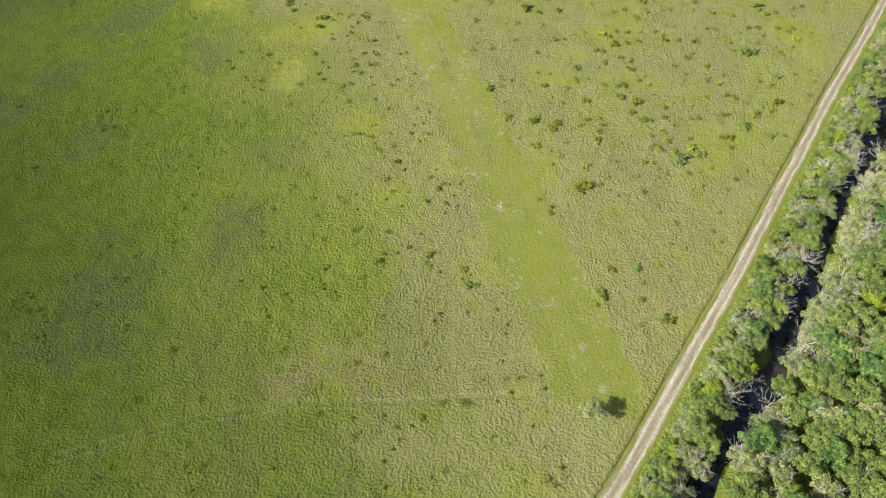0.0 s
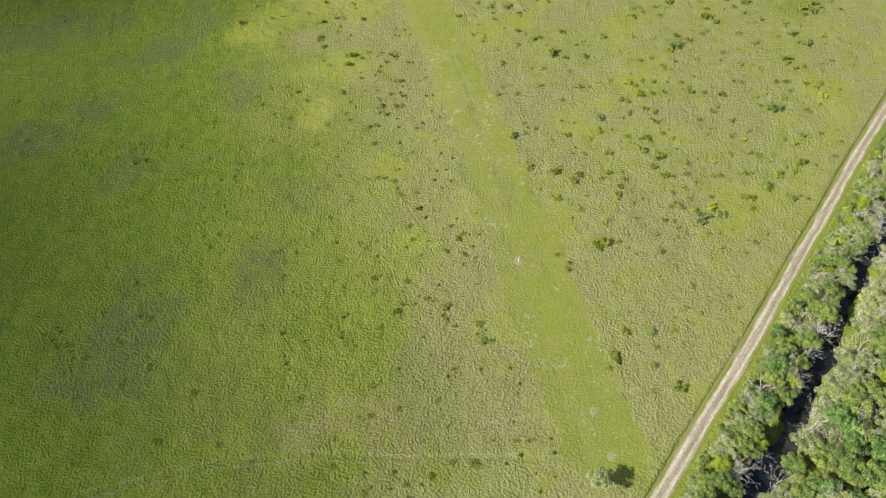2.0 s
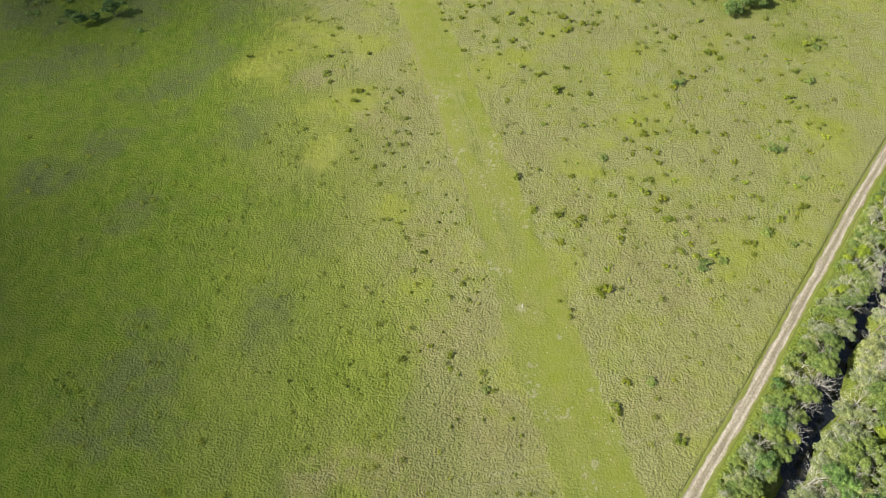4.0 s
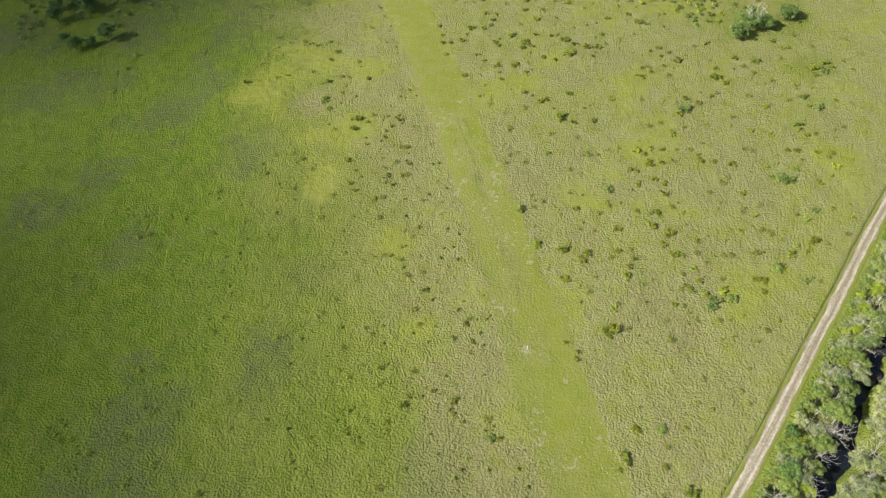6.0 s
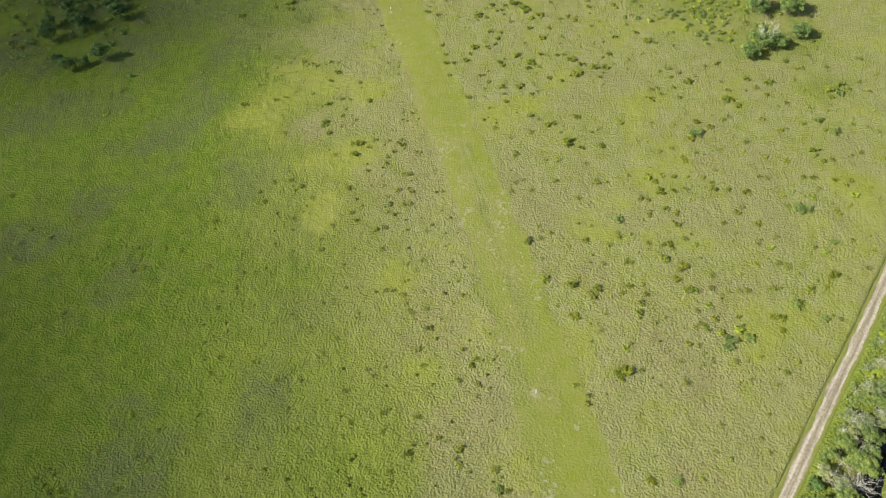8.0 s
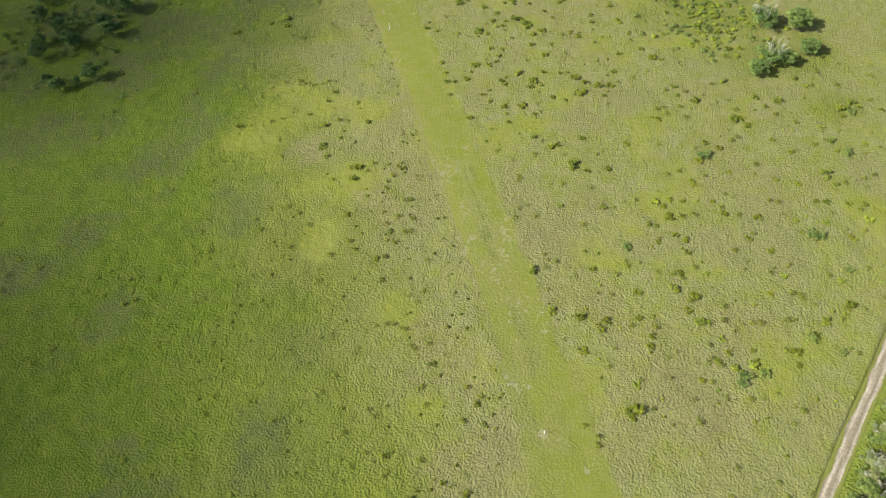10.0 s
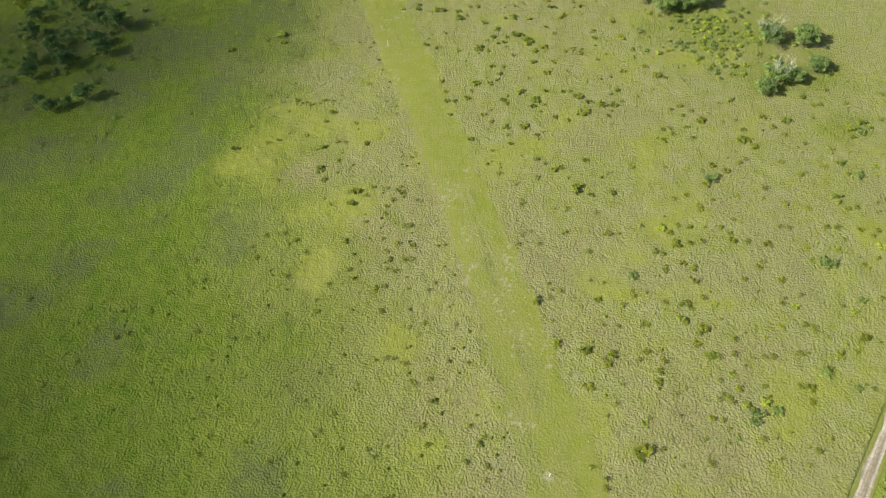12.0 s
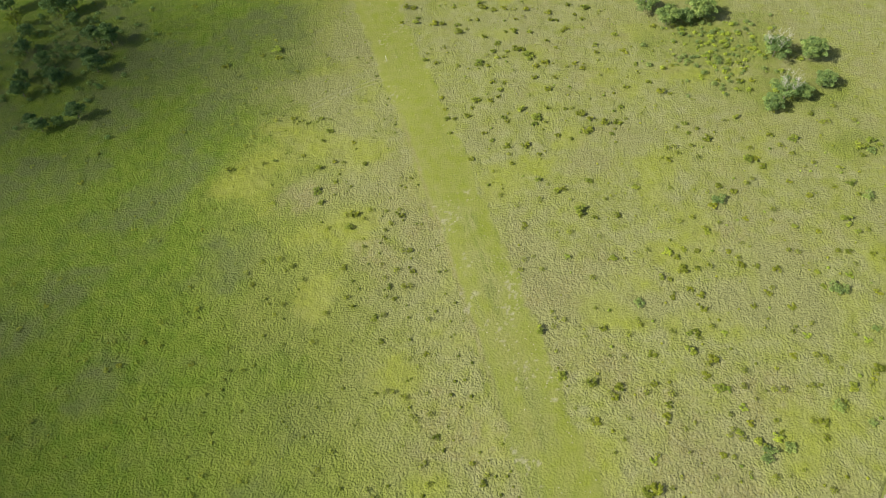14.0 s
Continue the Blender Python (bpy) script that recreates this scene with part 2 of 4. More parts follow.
def growth_at(x, y):
    """The sward at a place: lush, yellow, grey or brown and mown shares, and how worn it is."""
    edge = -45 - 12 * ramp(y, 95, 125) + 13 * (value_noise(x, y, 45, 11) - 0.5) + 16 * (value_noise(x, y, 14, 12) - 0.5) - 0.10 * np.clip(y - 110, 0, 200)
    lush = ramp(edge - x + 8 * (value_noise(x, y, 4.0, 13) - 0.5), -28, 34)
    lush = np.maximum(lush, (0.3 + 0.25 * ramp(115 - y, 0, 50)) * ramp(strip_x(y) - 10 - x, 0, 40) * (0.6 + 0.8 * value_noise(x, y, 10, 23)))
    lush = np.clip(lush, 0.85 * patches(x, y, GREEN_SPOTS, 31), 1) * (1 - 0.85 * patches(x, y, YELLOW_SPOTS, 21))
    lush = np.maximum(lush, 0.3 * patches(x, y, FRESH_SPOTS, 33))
    lush = lush * (1 - 0.6 * patches(x, y, BROWN_SPOTS, 51))
    yellow = np.maximum(0.55 * patches(x, y, YELLOW_SPOTS, 21), 0.42 * ramp(value_noise(x, y, 9, 14) + 0.35 * value_noise(x, y, 3, 15), 0.86, 1.1) * (1 - lush))
    dry = ramp(value_noise(x, y, 13, 16) + 0.4 * value_noise(x, y, 4, 17), 0.72, 1.05) * ramp(x, -70, 0) * (1 - 0.5 * ramp(y, 165, 205))
    grey = np.maximum(np.maximum(0.72 * (0.3 + 0.7 * ramp(lush, 0.2, 0.7)) * patches(x, y, GREY_SPOTS + GREY_SOUTH, 41) * (0.55 + 0.55 * ramp(value_noise(x, y, 2.8, 44), 0.25, 0.7)), 0.6 * patches(x, y, BROWN_SPOTS, 51)), 0.8 * dry)
    grey = grey * (1 - yellow) * (1 - 0.8 * patches(x, y, [(52, 222, 17, 16), (68, 200, 13, 9)], 31))
    off_road = np.abs(x - road_x(y)) * ACROSS
    verge = ramp(x - road_x(y), 0.0, 0.8)
    lush, yellow, grey = lush * (1 - verge), np.maximum(yellow * (1 - verge), 0.0), grey * (1 - verge)
    yellow = np.maximum(yellow, 0.25 * ramp(14.0 - off_road, 0, 9) * (1 - verge) * value_noise(x, y, 7, 18))
    lush = np.maximum(lush, 0.55 * verge)
    mown = strip_inside(x, y)
    side = x - strip_x(y)
    lush = np.maximum(lush * (1 - 0.5 * mown), 0.34 * mown * ramp(150 - y, 0, 50))
    yellow = np.maximum(yellow, mown * (0.35 + 0.65 * ramp(y, 95, 140)) * (0.1 + 0.35 * ramp(value_noise(x, y, 8, 19), 0.35, 0.7) + 0.3 * ramp(-side, 2.5, 5.5) * ramp(y, 90, 120)))
    bald = 1.25 * ramp(value_noise(x, y, 11, 24) + 0.5 * value_noise(x, y, 3.5, 25) + 0.3 * ramp(3.4 - np.abs(side - 0.5), 0, 3), 0.8, 1.25) * ramp(4.5 - np.abs(side - 0.6), 0, 2.5) * (0.25 + 0.75 * ramp(162 - y, 0, 15)) * (0.35 + 0.65 * ramp(y, 82, 105))
    grey = np.maximum(grey * (1 - 0.6 * mown), 0.5 * mown * bald)
    left = ramp(-side, 1.2, 3.6) * ramp(168 - y, 0, 20) * (0.45 + 0.75 * value_noise(x, y, 9, 27))
    grey = np.maximum(grey, 0.4 * left * mown)
    yellow = yellow * (1 - 0.7 * mown * np.maximum(bald, left))
    grey = np.maximum(grey, 0.85 * ramp(1.3 - np.abs(side + 5.9), 0, 1) * ramp(y, 80, 100) * ramp(150 - y, 0, 30) * (0.4 + 0.7 * value_noise(x, y, 4, 26)))
    streak = ramp(value_noise(side * 1.0 + 0.8 * value_noise(x, y, 9, 28), y * 0.07, 1.0, 29) + 0.3 * value_noise(x, y, 2.0, 30), 0.65, 1.1)
    grey = np.maximum(grey, 0.5 * mown * streak)
    mottle = value_noise(side * 1.1, y * 0.1, 1.0, 36) + 0.6 * value_noise(x, y, 1.7, 37)
    lush = np.maximum(lush, 0.6 * mown * ramp(side, -3.5, 0.5) * ramp(mottle, 0.6, 1.2))
    yellow = np.maximum(yellow, 0.7 * mown * (0.3 + 0.7 * ramp(y, 95, 140)) * ramp(-side, 1.5, 4.0) * ramp(mottle, 0.5, 1.1))
    lines = 0.5 + 0.5 * np.sin(side * 2.3 + 1.5 * value_noise(x, y, 9, 22))
    mown = mown * (0.66 + 0.34 * ramp(value_noise(side * 1.5, y * 0.35, 3.0, 20) + 0.08 * lines, 0.2, 0.85)) * (1 - 0.25 * ramp(-side, 2.6, 4.2)) * (0.9 + 0.1 * ramp(y, 80, 125)) * (1 - 0.5 * np.clip(np.maximum(bald, left), 0, 1))
    return lush, yellow, grey, mown


def near_line(x, y, points):
    """The distance from a line on the plan."""
    best = np.full_like(x, 1e9)
    for (ax, ay), (bx, by) in zip(points, points[1:]):
        k = np.clip(((x - ax) * (bx - ax) + (y - ay) * (by - ay)) / ((bx - ax) ** 2 + (by - ay) ** 2), 0, 1)
        best = np.minimum(best, np.hypot(x - ax - k * (bx - ax), y - ay - k * (by - ay)))
    return best


TRAIL_SOUTH = [(-66, 35.5), (-46, 42), (-31, 45), (-14, 45.4), (-5, 46.5), (12, 47.4)]
TRAIL_CROSS = [(40, 67.5), (31, 62.8), (21, 58.8), (4, 53.2), (-6, 51)]
TRAIL_NORTH = [(-32, 208), (-44, 203), (-56, 196), (-62, 190)]
POSTS = [(18.5, 48.5), (2.9, 86.5), (-13.0, 131.3), (-42.8, 212.0)]


def worn_at(x, y):
    rag = value_noise(x, y, 1.3, 61)
    worn = np.zeros_like(x)
    for line, gap, much in ((TRAIL_SOUTH, 0.7, 0.34), (TRAIL_CROSS, 0.8, 0.3), (TRAIL_NORTH, 0.8, 0.4)):
        worn = np.maximum(worn, much * ramp(0.34 - np.abs(near_line(x, y, line) - gap), 0, 0.3) * ramp(rag, 0.2, 0.6) * (1 - 0.8 * strip_inside(x, y)))
    for px, py in POSTS:
        worn = np.maximum(worn, 0.5 * ramp(1.4 - np.hypot((x - px) * 0.8, y - py) - rag, 0, 0.7))
    flecks = ramp(value_noise(x, y, 0.5, 62) * value_noise(x, y, 5.0, 63), 0.58, 0.7) * strip_inside(x, y)
    return np.maximum(worn, 0.6 * flecks)


RUST_SPOTS = [(-33, 163, 5, 8), (-56, 158, 8, 5), (-27, 153, 4, 8), (-4.5, 145, 4, 8), (13.5, 142, 11, 6), (3, 133, 7, 5), (-37, 140, 6, 5), (-20, 108, 5, 7), (22, 108, 9, 6), (45, 150, 9, 5), (17, 86, 8, 7), (40, 112, 8, 6), (-1, 61, 10, 8), (-9, 80, 9, 10), (29, 70, 8, 8), (-12, 98, 8, 7), (-22, 52, 14, 6), (26, 100, 10, 8), (36, 90, 9, 7), (12, 115, 8, 7)]

STRIP_DULL = [(-8, 127, 5, 7), (-4.5, 117, 4, 6), (-1, 100, 4, 6), (5.4, 86.4, 3.5, 4)]


def rust_at(x, y):
    """Where the grass has died back to brown: in patches and along the west rim of the strip."""
    rag = value_noise(x, y, 1.6, 91)
    thin = value_noise(0.8 * x + 0.6 * y, 0.8 * y - 0.6 * x, 9.0, 92) + 0.45 * value_noise(x, y, 3.2, 93)
    rust = np.maximum(0.6 * patches(x, y, RUST_SPOTS, 94), 0.34 * ramp(thin, 0.76, 1.15) * ramp(x - strip_x(y) + 38, 0, 30))
    rust = rust * (0.35 + 0.9 * ramp(rag, 0.2, 0.8)) * (1 - 0.75 * strip_inside(x, y))
    rust = np.maximum(rust, 0.42 * patches(x, y, STRIP_DULL, 98) * (0.5 + 0.5 * rag))
    side = x - strip_x(y)
    rim = ramp(0.9 - np.abs(side + 6.2 - 0.8 * (value_noise(x, y, 3.0, 97) - 0.5)), 0, 0.7) * ramp(y, 95, 125) * ramp(196 - y, 0, 20)
    return np.clip(np.maximum(rust, 0.95 * rim * (0.4 + 0.6 * rag)), 0, 1)


def ground_height(x, y):
    mown = strip_inside(x, y)
    u, v = 0.81 * x + 0.59 * y + 0.5 * value_noise(x, y, 2.7, 76), 0.81 * y - 0.59 * x
    lumps = 0.17 * value_noise(u, v, 1.25, 71) + 0.16 * value_noise(u + 0.4 * v, v, 0.85, 72)
    lumps = lumps * (0.66 + 0.28 * ramp(strip_x(y) - 12 - x, 0, 40)) + 0.25 * value_noise(x, y, 6.0, 73)
    lumps = lumps * (1 - 0.82 * mown) + 0.18 * mown
    for line in (TRAIL_SOUTH, TRAIL_CROSS, TRAIL_NORTH):
        lumps = lumps - 0.15 * ramp(0.6 - near_line(x, y, line), 0, 0.4) * (1 - mown)
    side = (x - road_x(y)) * ACROSS
    flat = np.where(side < 0, ramp(-side, 1.45, 1.9), ramp(side, 1.3, 2.2))
    z = lumps * (0.25 + 0.75 * flat) - 0.36 * (1 - flat)
    stream = np.abs(x - river_x(y)) * ACROSS + 2.4 * (value_noise(x, y, 5.0, 74) - 0.35) + 0.8 * (value_noise(x, y, 1.6, 75) - 0.5)
    z = z - 2.1 * ramp(3.7 - stream, 0, 2.4)
    return z


def sheet(name, xs, ys, height):
    """One grid over the plan as mesh data, with its plan coordinates."""
    gx, gy = np.meshgrid(xs, ys)
    x, y = gx.ravel(), gy.ravel()
    n, m = len(xs), len(ys)
    at = (np.arange(m - 1)[:, None] * n + np.arange(n - 1)[None, :]).ravel()
    quads = np.stack([at, at + 1, at + n + 1, at + n], 1)
    return mesh_of(name, np.stack([x, y, height(x, y)], 1), quads, True), x, y


def mesh_of(name, points, faces, smooth=False):
    """A mesh from computed corner places and faces that all have as many corners."""
    points, faces = np.asarray(points, np.float32), np.asarray(faces, np.int32)
    data = bpy.data.meshes.new(name)
    k = faces.shape[1]
    data.vertices.add(len(points))
    data.vertices.foreach_set("co", points.ravel())
    data.loops.add(faces.size)
    data.loops.foreach_set("vertex_index", faces.ravel())
    data.polygons.add(len(faces))
    data.polygons.foreach_set("loop_start", np.arange(len(faces), dtype=np.int32) * k)
    data.polygons.foreach_set("use_smooth", np.full(len(faces), smooth))
    data.update(calc_edges=True)
    return data


def put_growth(data, x, y):
    colour = data.attributes.new("growth", "FLOAT_COLOR", "POINT")
    colour.data.foreach_set("color", np.stack(growth_at(x, y), 1).astype(np.float32).ravel())
    data.attributes.new("worn", "FLOAT", "POINT").data.foreach_set("value", worn_at(x, y).astype(np.float32))
    data.attributes.new("rust", "FLOAT", "POINT").data.foreach_set("value", rust_at(x, y).astype(np.float32))


def widening(first, last, step, far):
    """Even steps between first and last, then ever wider ones out to far."""
    inner = list(np.arange(first, last + step / 2, step))
    low, high, s = [], [], step
    while (low[-1] if low else first) > -far:
        s *= 1.35
        low.append((low[-1] if low else first) - s)
    s = step
    while (high[-1] if high else last) < far:
        s *= 1.35
        high.append((high[-1] if high else last) + s)
    return np.array(low[::-1] + inner + high)


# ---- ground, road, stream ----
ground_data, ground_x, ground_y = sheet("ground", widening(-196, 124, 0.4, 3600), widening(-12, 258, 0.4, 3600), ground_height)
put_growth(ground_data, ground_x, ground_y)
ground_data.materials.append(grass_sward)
ground = tagged(new("ground", ground_data), "rough green and straw-coloured meadow with a mown strip across it", "meadow", kind="structure")


def dirt_road():
    along, across = np.arange(-60.0, 330.0, 0.4), np.linspace(-1.9, 1.9, 35)
    gy, gs = np.meshgrid(along, across, indexing="ij")
    y, s = gy.ravel(), gs.ravel()
    sway = 0.22 * (value_noise(0 * y, y, 6.0, 81) - 0.5)
    rut = np.exp(-(((np.abs(s + sway) - 0.68) / 0.27) ** 2))
    streak = value_noise(s * 7, y * 0.5, 1.5, 85)
    z = -0.13 - 0.07 * rut + 0.04 * value_noise(s, y, 0.5, 82) - 0.5 * ramp(np.abs(s), 1.55, 1.9)
    x = road_x(y) + s * 0.834
    n = len(across)
    at = (np.arange(len(along) - 1)[:, None] * n + np.arange(n - 1)[None, :]).ravel()
    data = mesh_of("road", np.stack([x, y - s * 0.552, z], 1), np.stack([at, at + 1, at + n + 1, at + n], 1), True)
    spread = 0.14 * ramp(value_noise(s * 0, y, 14.0, 86), 0.3, 0.8)
    use = np.clip(rut * (0.45 + 0.8 * value_noise(s * 4, y, 2.2, 83)) + spread * ramp(1.1 - np.abs(s), 0, 0.4) + 0.9 * (streak - 0.5), 0, 1)
    ragged = 0.8 * (value_noise(s * 0 + np.sign(s) * 9, y, 2.6, 87) - 0.5) + 0.3 * (value_noise(s, y, 0.9, 88) - 0.5)
    data.attributes.new("use", "FLOAT", "POINT").data.foreach_set("value", use.astype(np.float32))
    data.attributes.new("weedy", "FLOAT", "POINT").data.foreach_set("value", ramp(np.abs(s) + ragged, 0.78, 1.45).astype(np.float32))
    data.materials.append(sandy_track)
    return tagged(new("road", data), "pale sandy farm track with two wheel ruts and weedy edges", "dirt road", kind="structure")


dirt_road()


def stream():
    along, across = np.arange(-60.0, 330.0, 1.0), np.linspace(-6.0, 6.0, 5)
    gy, gs = np.meshgrid(along, across, indexing="ij")
    y, s = gy.ravel(), gs.ravel()
    n = len(across)
    at = (np.arange(len(along) - 1)[:, None] * n + np.arange(n - 1)[None, :]).ravel()
    data = mesh_of("water", np.stack([river_x(y) + s, y, np.full_like(y, -1.25)], 1), np.stack([at, at + 1, at + n + 1, at + n], 1), True)
    data.materials.append(still_water)
    return tagged(new("water", data), "narrow dark still stream between overhanging trees", "stream", kind="structure")


stream()


# ---- helpers for plants ----
def part(name, data, material, parent, label=""):
    """Links mesh data as one part under a thing."""
    if material:
        data.materials.append(material)
    ob = new(name, data)
    ob.parent = parent
    return tagged(ob, label)


def tube(points, radii, sides=6):
    """A tapering round limb through the given places: corners and faces."""
    corners, faces = [], []
    for k, (p, r) in enumerate(zip(points, radii)):
        way = (Vector(points[min(k + 1, len(points) - 1)]) - Vector(points[max(k - 1, 0)])).normalized()
        side = way.orthogonal().normalized()
        other = way.cross(side)
        for i in range(sides):
            a = 2 * math.pi * i / sides
            corners.append(Vector(p) + side * (r * math.cos(a)) + other * (r * math.sin(a)))
    for k in range(len(points) - 1):
        for i in range(sides):
            a, b = k * sides + i, k * sides + (i + 1) % sides
            faces.append((a, b, b + sides, a + sides))
    return corners, faces


def joined(name, pieces):
    corners, faces = [], []
    for c, f in pieces:
        start = len(corners)
        corners += c
        faces += [tuple(i + start for i in q) for q in f]
    return mesh_of(name, [tuple(c) for c in corners], faces, True)


def branching(rng, foot, way, length, radius, forks, spread=0.7, droop=0.0):
    """A limb that bends and forks again and again: a list of tubes and the places of its tips."""
    tubes, tips = [], []
    points, radii, p, w = [Vector(foot)], [radius], Vector(foot), Vector(way).normalized()
    steps = 4 if forks > 1 else 2
    for k in range(steps):
        w = (w + Vector((rng.uniform(-.25, .25), rng.uniform(-.25, .25), rng.uniform(-.12, .2) - droop))).normalized()
        p = p + w * (length / steps)
        points.append(p.copy())
        radii.append(radius * (1 - 0.8 * (k + 1) / steps) + 0.006)
    tubes.append(tube(points, radii, 5 if forks else 3))
    if not forks:
        return tubes, [points[-1], points[-2]]
    for _ in range(3):
        at = points[rng.choice((-1, -1, -2))] if steps == 2 else points[rng.choice((2, 3, 4))]
        turn = Vector((rng.uniform(-1, 1), rng.uniform(-1, 1), rng.uniform(-.35, .7))) * spread
        more, ends = branching(rng, at, w + turn, length * rng.uniform(.5, .75), radius * 0.5, forks - 1, spread, droop)
        tubes += more
        tips += ends
    return tubes, tips


def leaves(name, rng, lobes, count, size, lift=0.7):
    """Many small folded leaf sprays in and on the given lobes (centre, half sizes)."""
    weights = np.array([r[0] * r[1] for _, r in lobes])
    which = rng.choice(len(lobes), count, p=weights / weights.sum())
    centres, radii = np.array([c for c, _ in lobes])[which], np.array([r for _, r in lobes])[which]
    way = rng.normal(size=(count, 3))
    way[:, 2] = np.where(way[:, 2] < -0.4, -way[:, 2], way[:, 2])
    way /= np.linalg.norm(way, axis=1)[:, None]
    depth = rng.uniform(0.3, 1.1, count)[:, None] ** 0.6
    place = centres + way * radii * depth
    face = way + rng.normal(scale=0.65, size=(count, 3)) + np.array([0, 0, lift])
    face /= np.linalg.norm(face, axis=1)[:, None]
    side = np.cross(face, rng.normal(size=(count, 3)))
    side /= np.linalg.norm(side, axis=1)[:, None]
    up = np.cross(face, side)
    s = (size * rng.uniform(0.55, 1.35, count))[:, None]
    tip, mid = place + up * s, place + face * s * 0.22
    corners = np.stack([place - up * s * 0.8, mid + side * s * 0.55, tip, mid - side * s * 0.55], 1).reshape(-1, 3)
    return mesh_of(name, corners, np.arange(count * 4).reshape(-1, 4))


def lobes_of(rng, height, spread, low, count):
    """Lobes of an uneven crown."""
    made = [((0, 0, height * 0.6), (spread * 0.55, spread * 0.55, height * 0.24))]
    if low < 0.2:
        made = [((0, 0, height * 0.42), (spread * 0.7, spread * 0.66, height * 0.4))]
    for k in range(count):
        a, d = 2 * math.pi * (k * 0.382 + rng.uniform(-.1, .1)), spread * math.sqrt((k + 0.5) / count) * rng.uniform(0.7, 1.05)
        r = spread * rng.uniform(0.17, 0.34)
        z = height * (low + (0.9 - low) * rng.uniform(0.75, 1.1) * (1 - 0.55 * (d / spread) ** 2))
        made.append(((d * math.cos(a), d * math.sin(a), z), (r, r * rng.uniform(0.8, 1.1), r * rng.uniform(0.55, 0.85))))
    return made


def leafy_tree(name, seed, height, spread, material, count, size, label, category="tree", low=0.32, bare=0, group=""):
    """A tree: a forked trunk with its limbs, a crown of small leaf sprays, and bare grey limbs where it has died back."""
    rng, pick = np.random.default_rng(seed), random.Random(seed)
    thing = tagged(new(name), label, category, group)
    tubes = [tube([(0, 0, -0.3), (0.05, 0.02, height * 0.2), (0.1, -0.05, height * 0.42), (0.05, 0.1, height * 0.7)], [height * .028, height * .022, height * .016, .02], 7)]
    part("trunk", joined("trunk", tubes), bark, thing)
    for k in range(3):
        a = pick.uniform(0, 6.28)
        more, _ = branching(pick, (0, 0, height * pick.uniform(.18, .38)), (math.cos(a), math.sin(a), 0.9), height * .42, height * .012, 1)
        part("limb", joined("limb", more), bark, thing)
    crown = leaves("crown", rng, lobes_of(rng, height, spread, low, 18), count, size, 1.1)
    part("crown", crown, material, thing)
    for k in range(bare):
        a = pick.uniform(0, 6.28)
        more, _ = branching(pick, (spread * .3 * math.cos(a), spread * .3 * math.sin(a), height * .6), (math.cos(a) * .7, math.sin(a) * .7, 0.8), height * .36, .032, 3, 0.95)
        part("bare_limb", joined("bare_limb", more), bare_wood, thing, "bleached bare limb")
    return thing


def dead_tree(name, seed, height, label, group=""):
    """A leafless grey tree of spreading, much-forked limbs."""
    pick = random.Random(seed)
    thing = tagged(new(name), label, "dead tree", group)
    part("trunk", joined("trunk", [tube([(0, 0, -.3), (.1, 0, height * .3), (.05, .1, height * .55)], [height * .02, height * .016, height * .01], 7)]), bare_wood, thing)
    for k in range(9):
        a = 6.28 * k / 9 + pick.uniform(-.4, .4)
        more, _ = branching(pick, (.05, .03, height * pick.uniform(.25, .55)), (math.cos(a), math.sin(a), pick.uniform(.35, 1.0)), height * .44, height * .006, 3, 1.0)
        part("limb", joined("limb", more), bare_wood, thing)
    return thing


def shrub(name, seed, height, spread, material, count, size, label, group=""):
    """A loose low bush: leaning stems, each with its own open tufts of leaves."""
    rng, pick = np.random.default_rng(seed), random.Random(seed)
    thing = tagged(new(name), label, "shrub", group)
    tufts = []
    for k in range(4):
        a, d = 6.28 * k / 4 + pick.uniform(-.5, .5), spread * pick.uniform(.3, .8)
        top = (d * math.cos(a), d * math.sin(a) * .85, height * pick.uniform(.45, .95))
        stem = tube([(0, 0, -.2), (top[0] * .45, top[1] * .45, top[2] * .6), top], [.03, .02, .008], 4)
        part("stem", joined("stem", [stem]), bark, thing)
        for _ in range(4):
            r = spread * pick.uniform(.2, .36)
            tufts.append(((top[0] + pick.uniform(-.3, .3) * spread, top[1] + pick.uniform(-.3, .3) * spread, max(r * .5, top[2] * pick.uniform(.5, 1))), (r, r, r * .7)))
    part("foliage", leaves("foliage", rng, tufts, count, size, 1.6), material, thing)
    return thing


def stand(proto, x, y, scale=1.0, turn=None, squash=1.0):
    """A copy of a plant on the ground at that place."""
    z = float(ground_height(np.array([x]), np.array([y]))[0])
    turn = random.uniform(0, 6.28) if turn is None else turn
    m = Matrix.Translation((x, y, z)) @ Matrix.Rotation(turn, 4, "Z") @ Matrix.Diagonal((scale, scale, scale * squash, 1))
    return copy_thing(proto, m)


def clear(proto):
    for o in (*proto.children_recursive, proto):
        bpy.data.objects.remove(o)


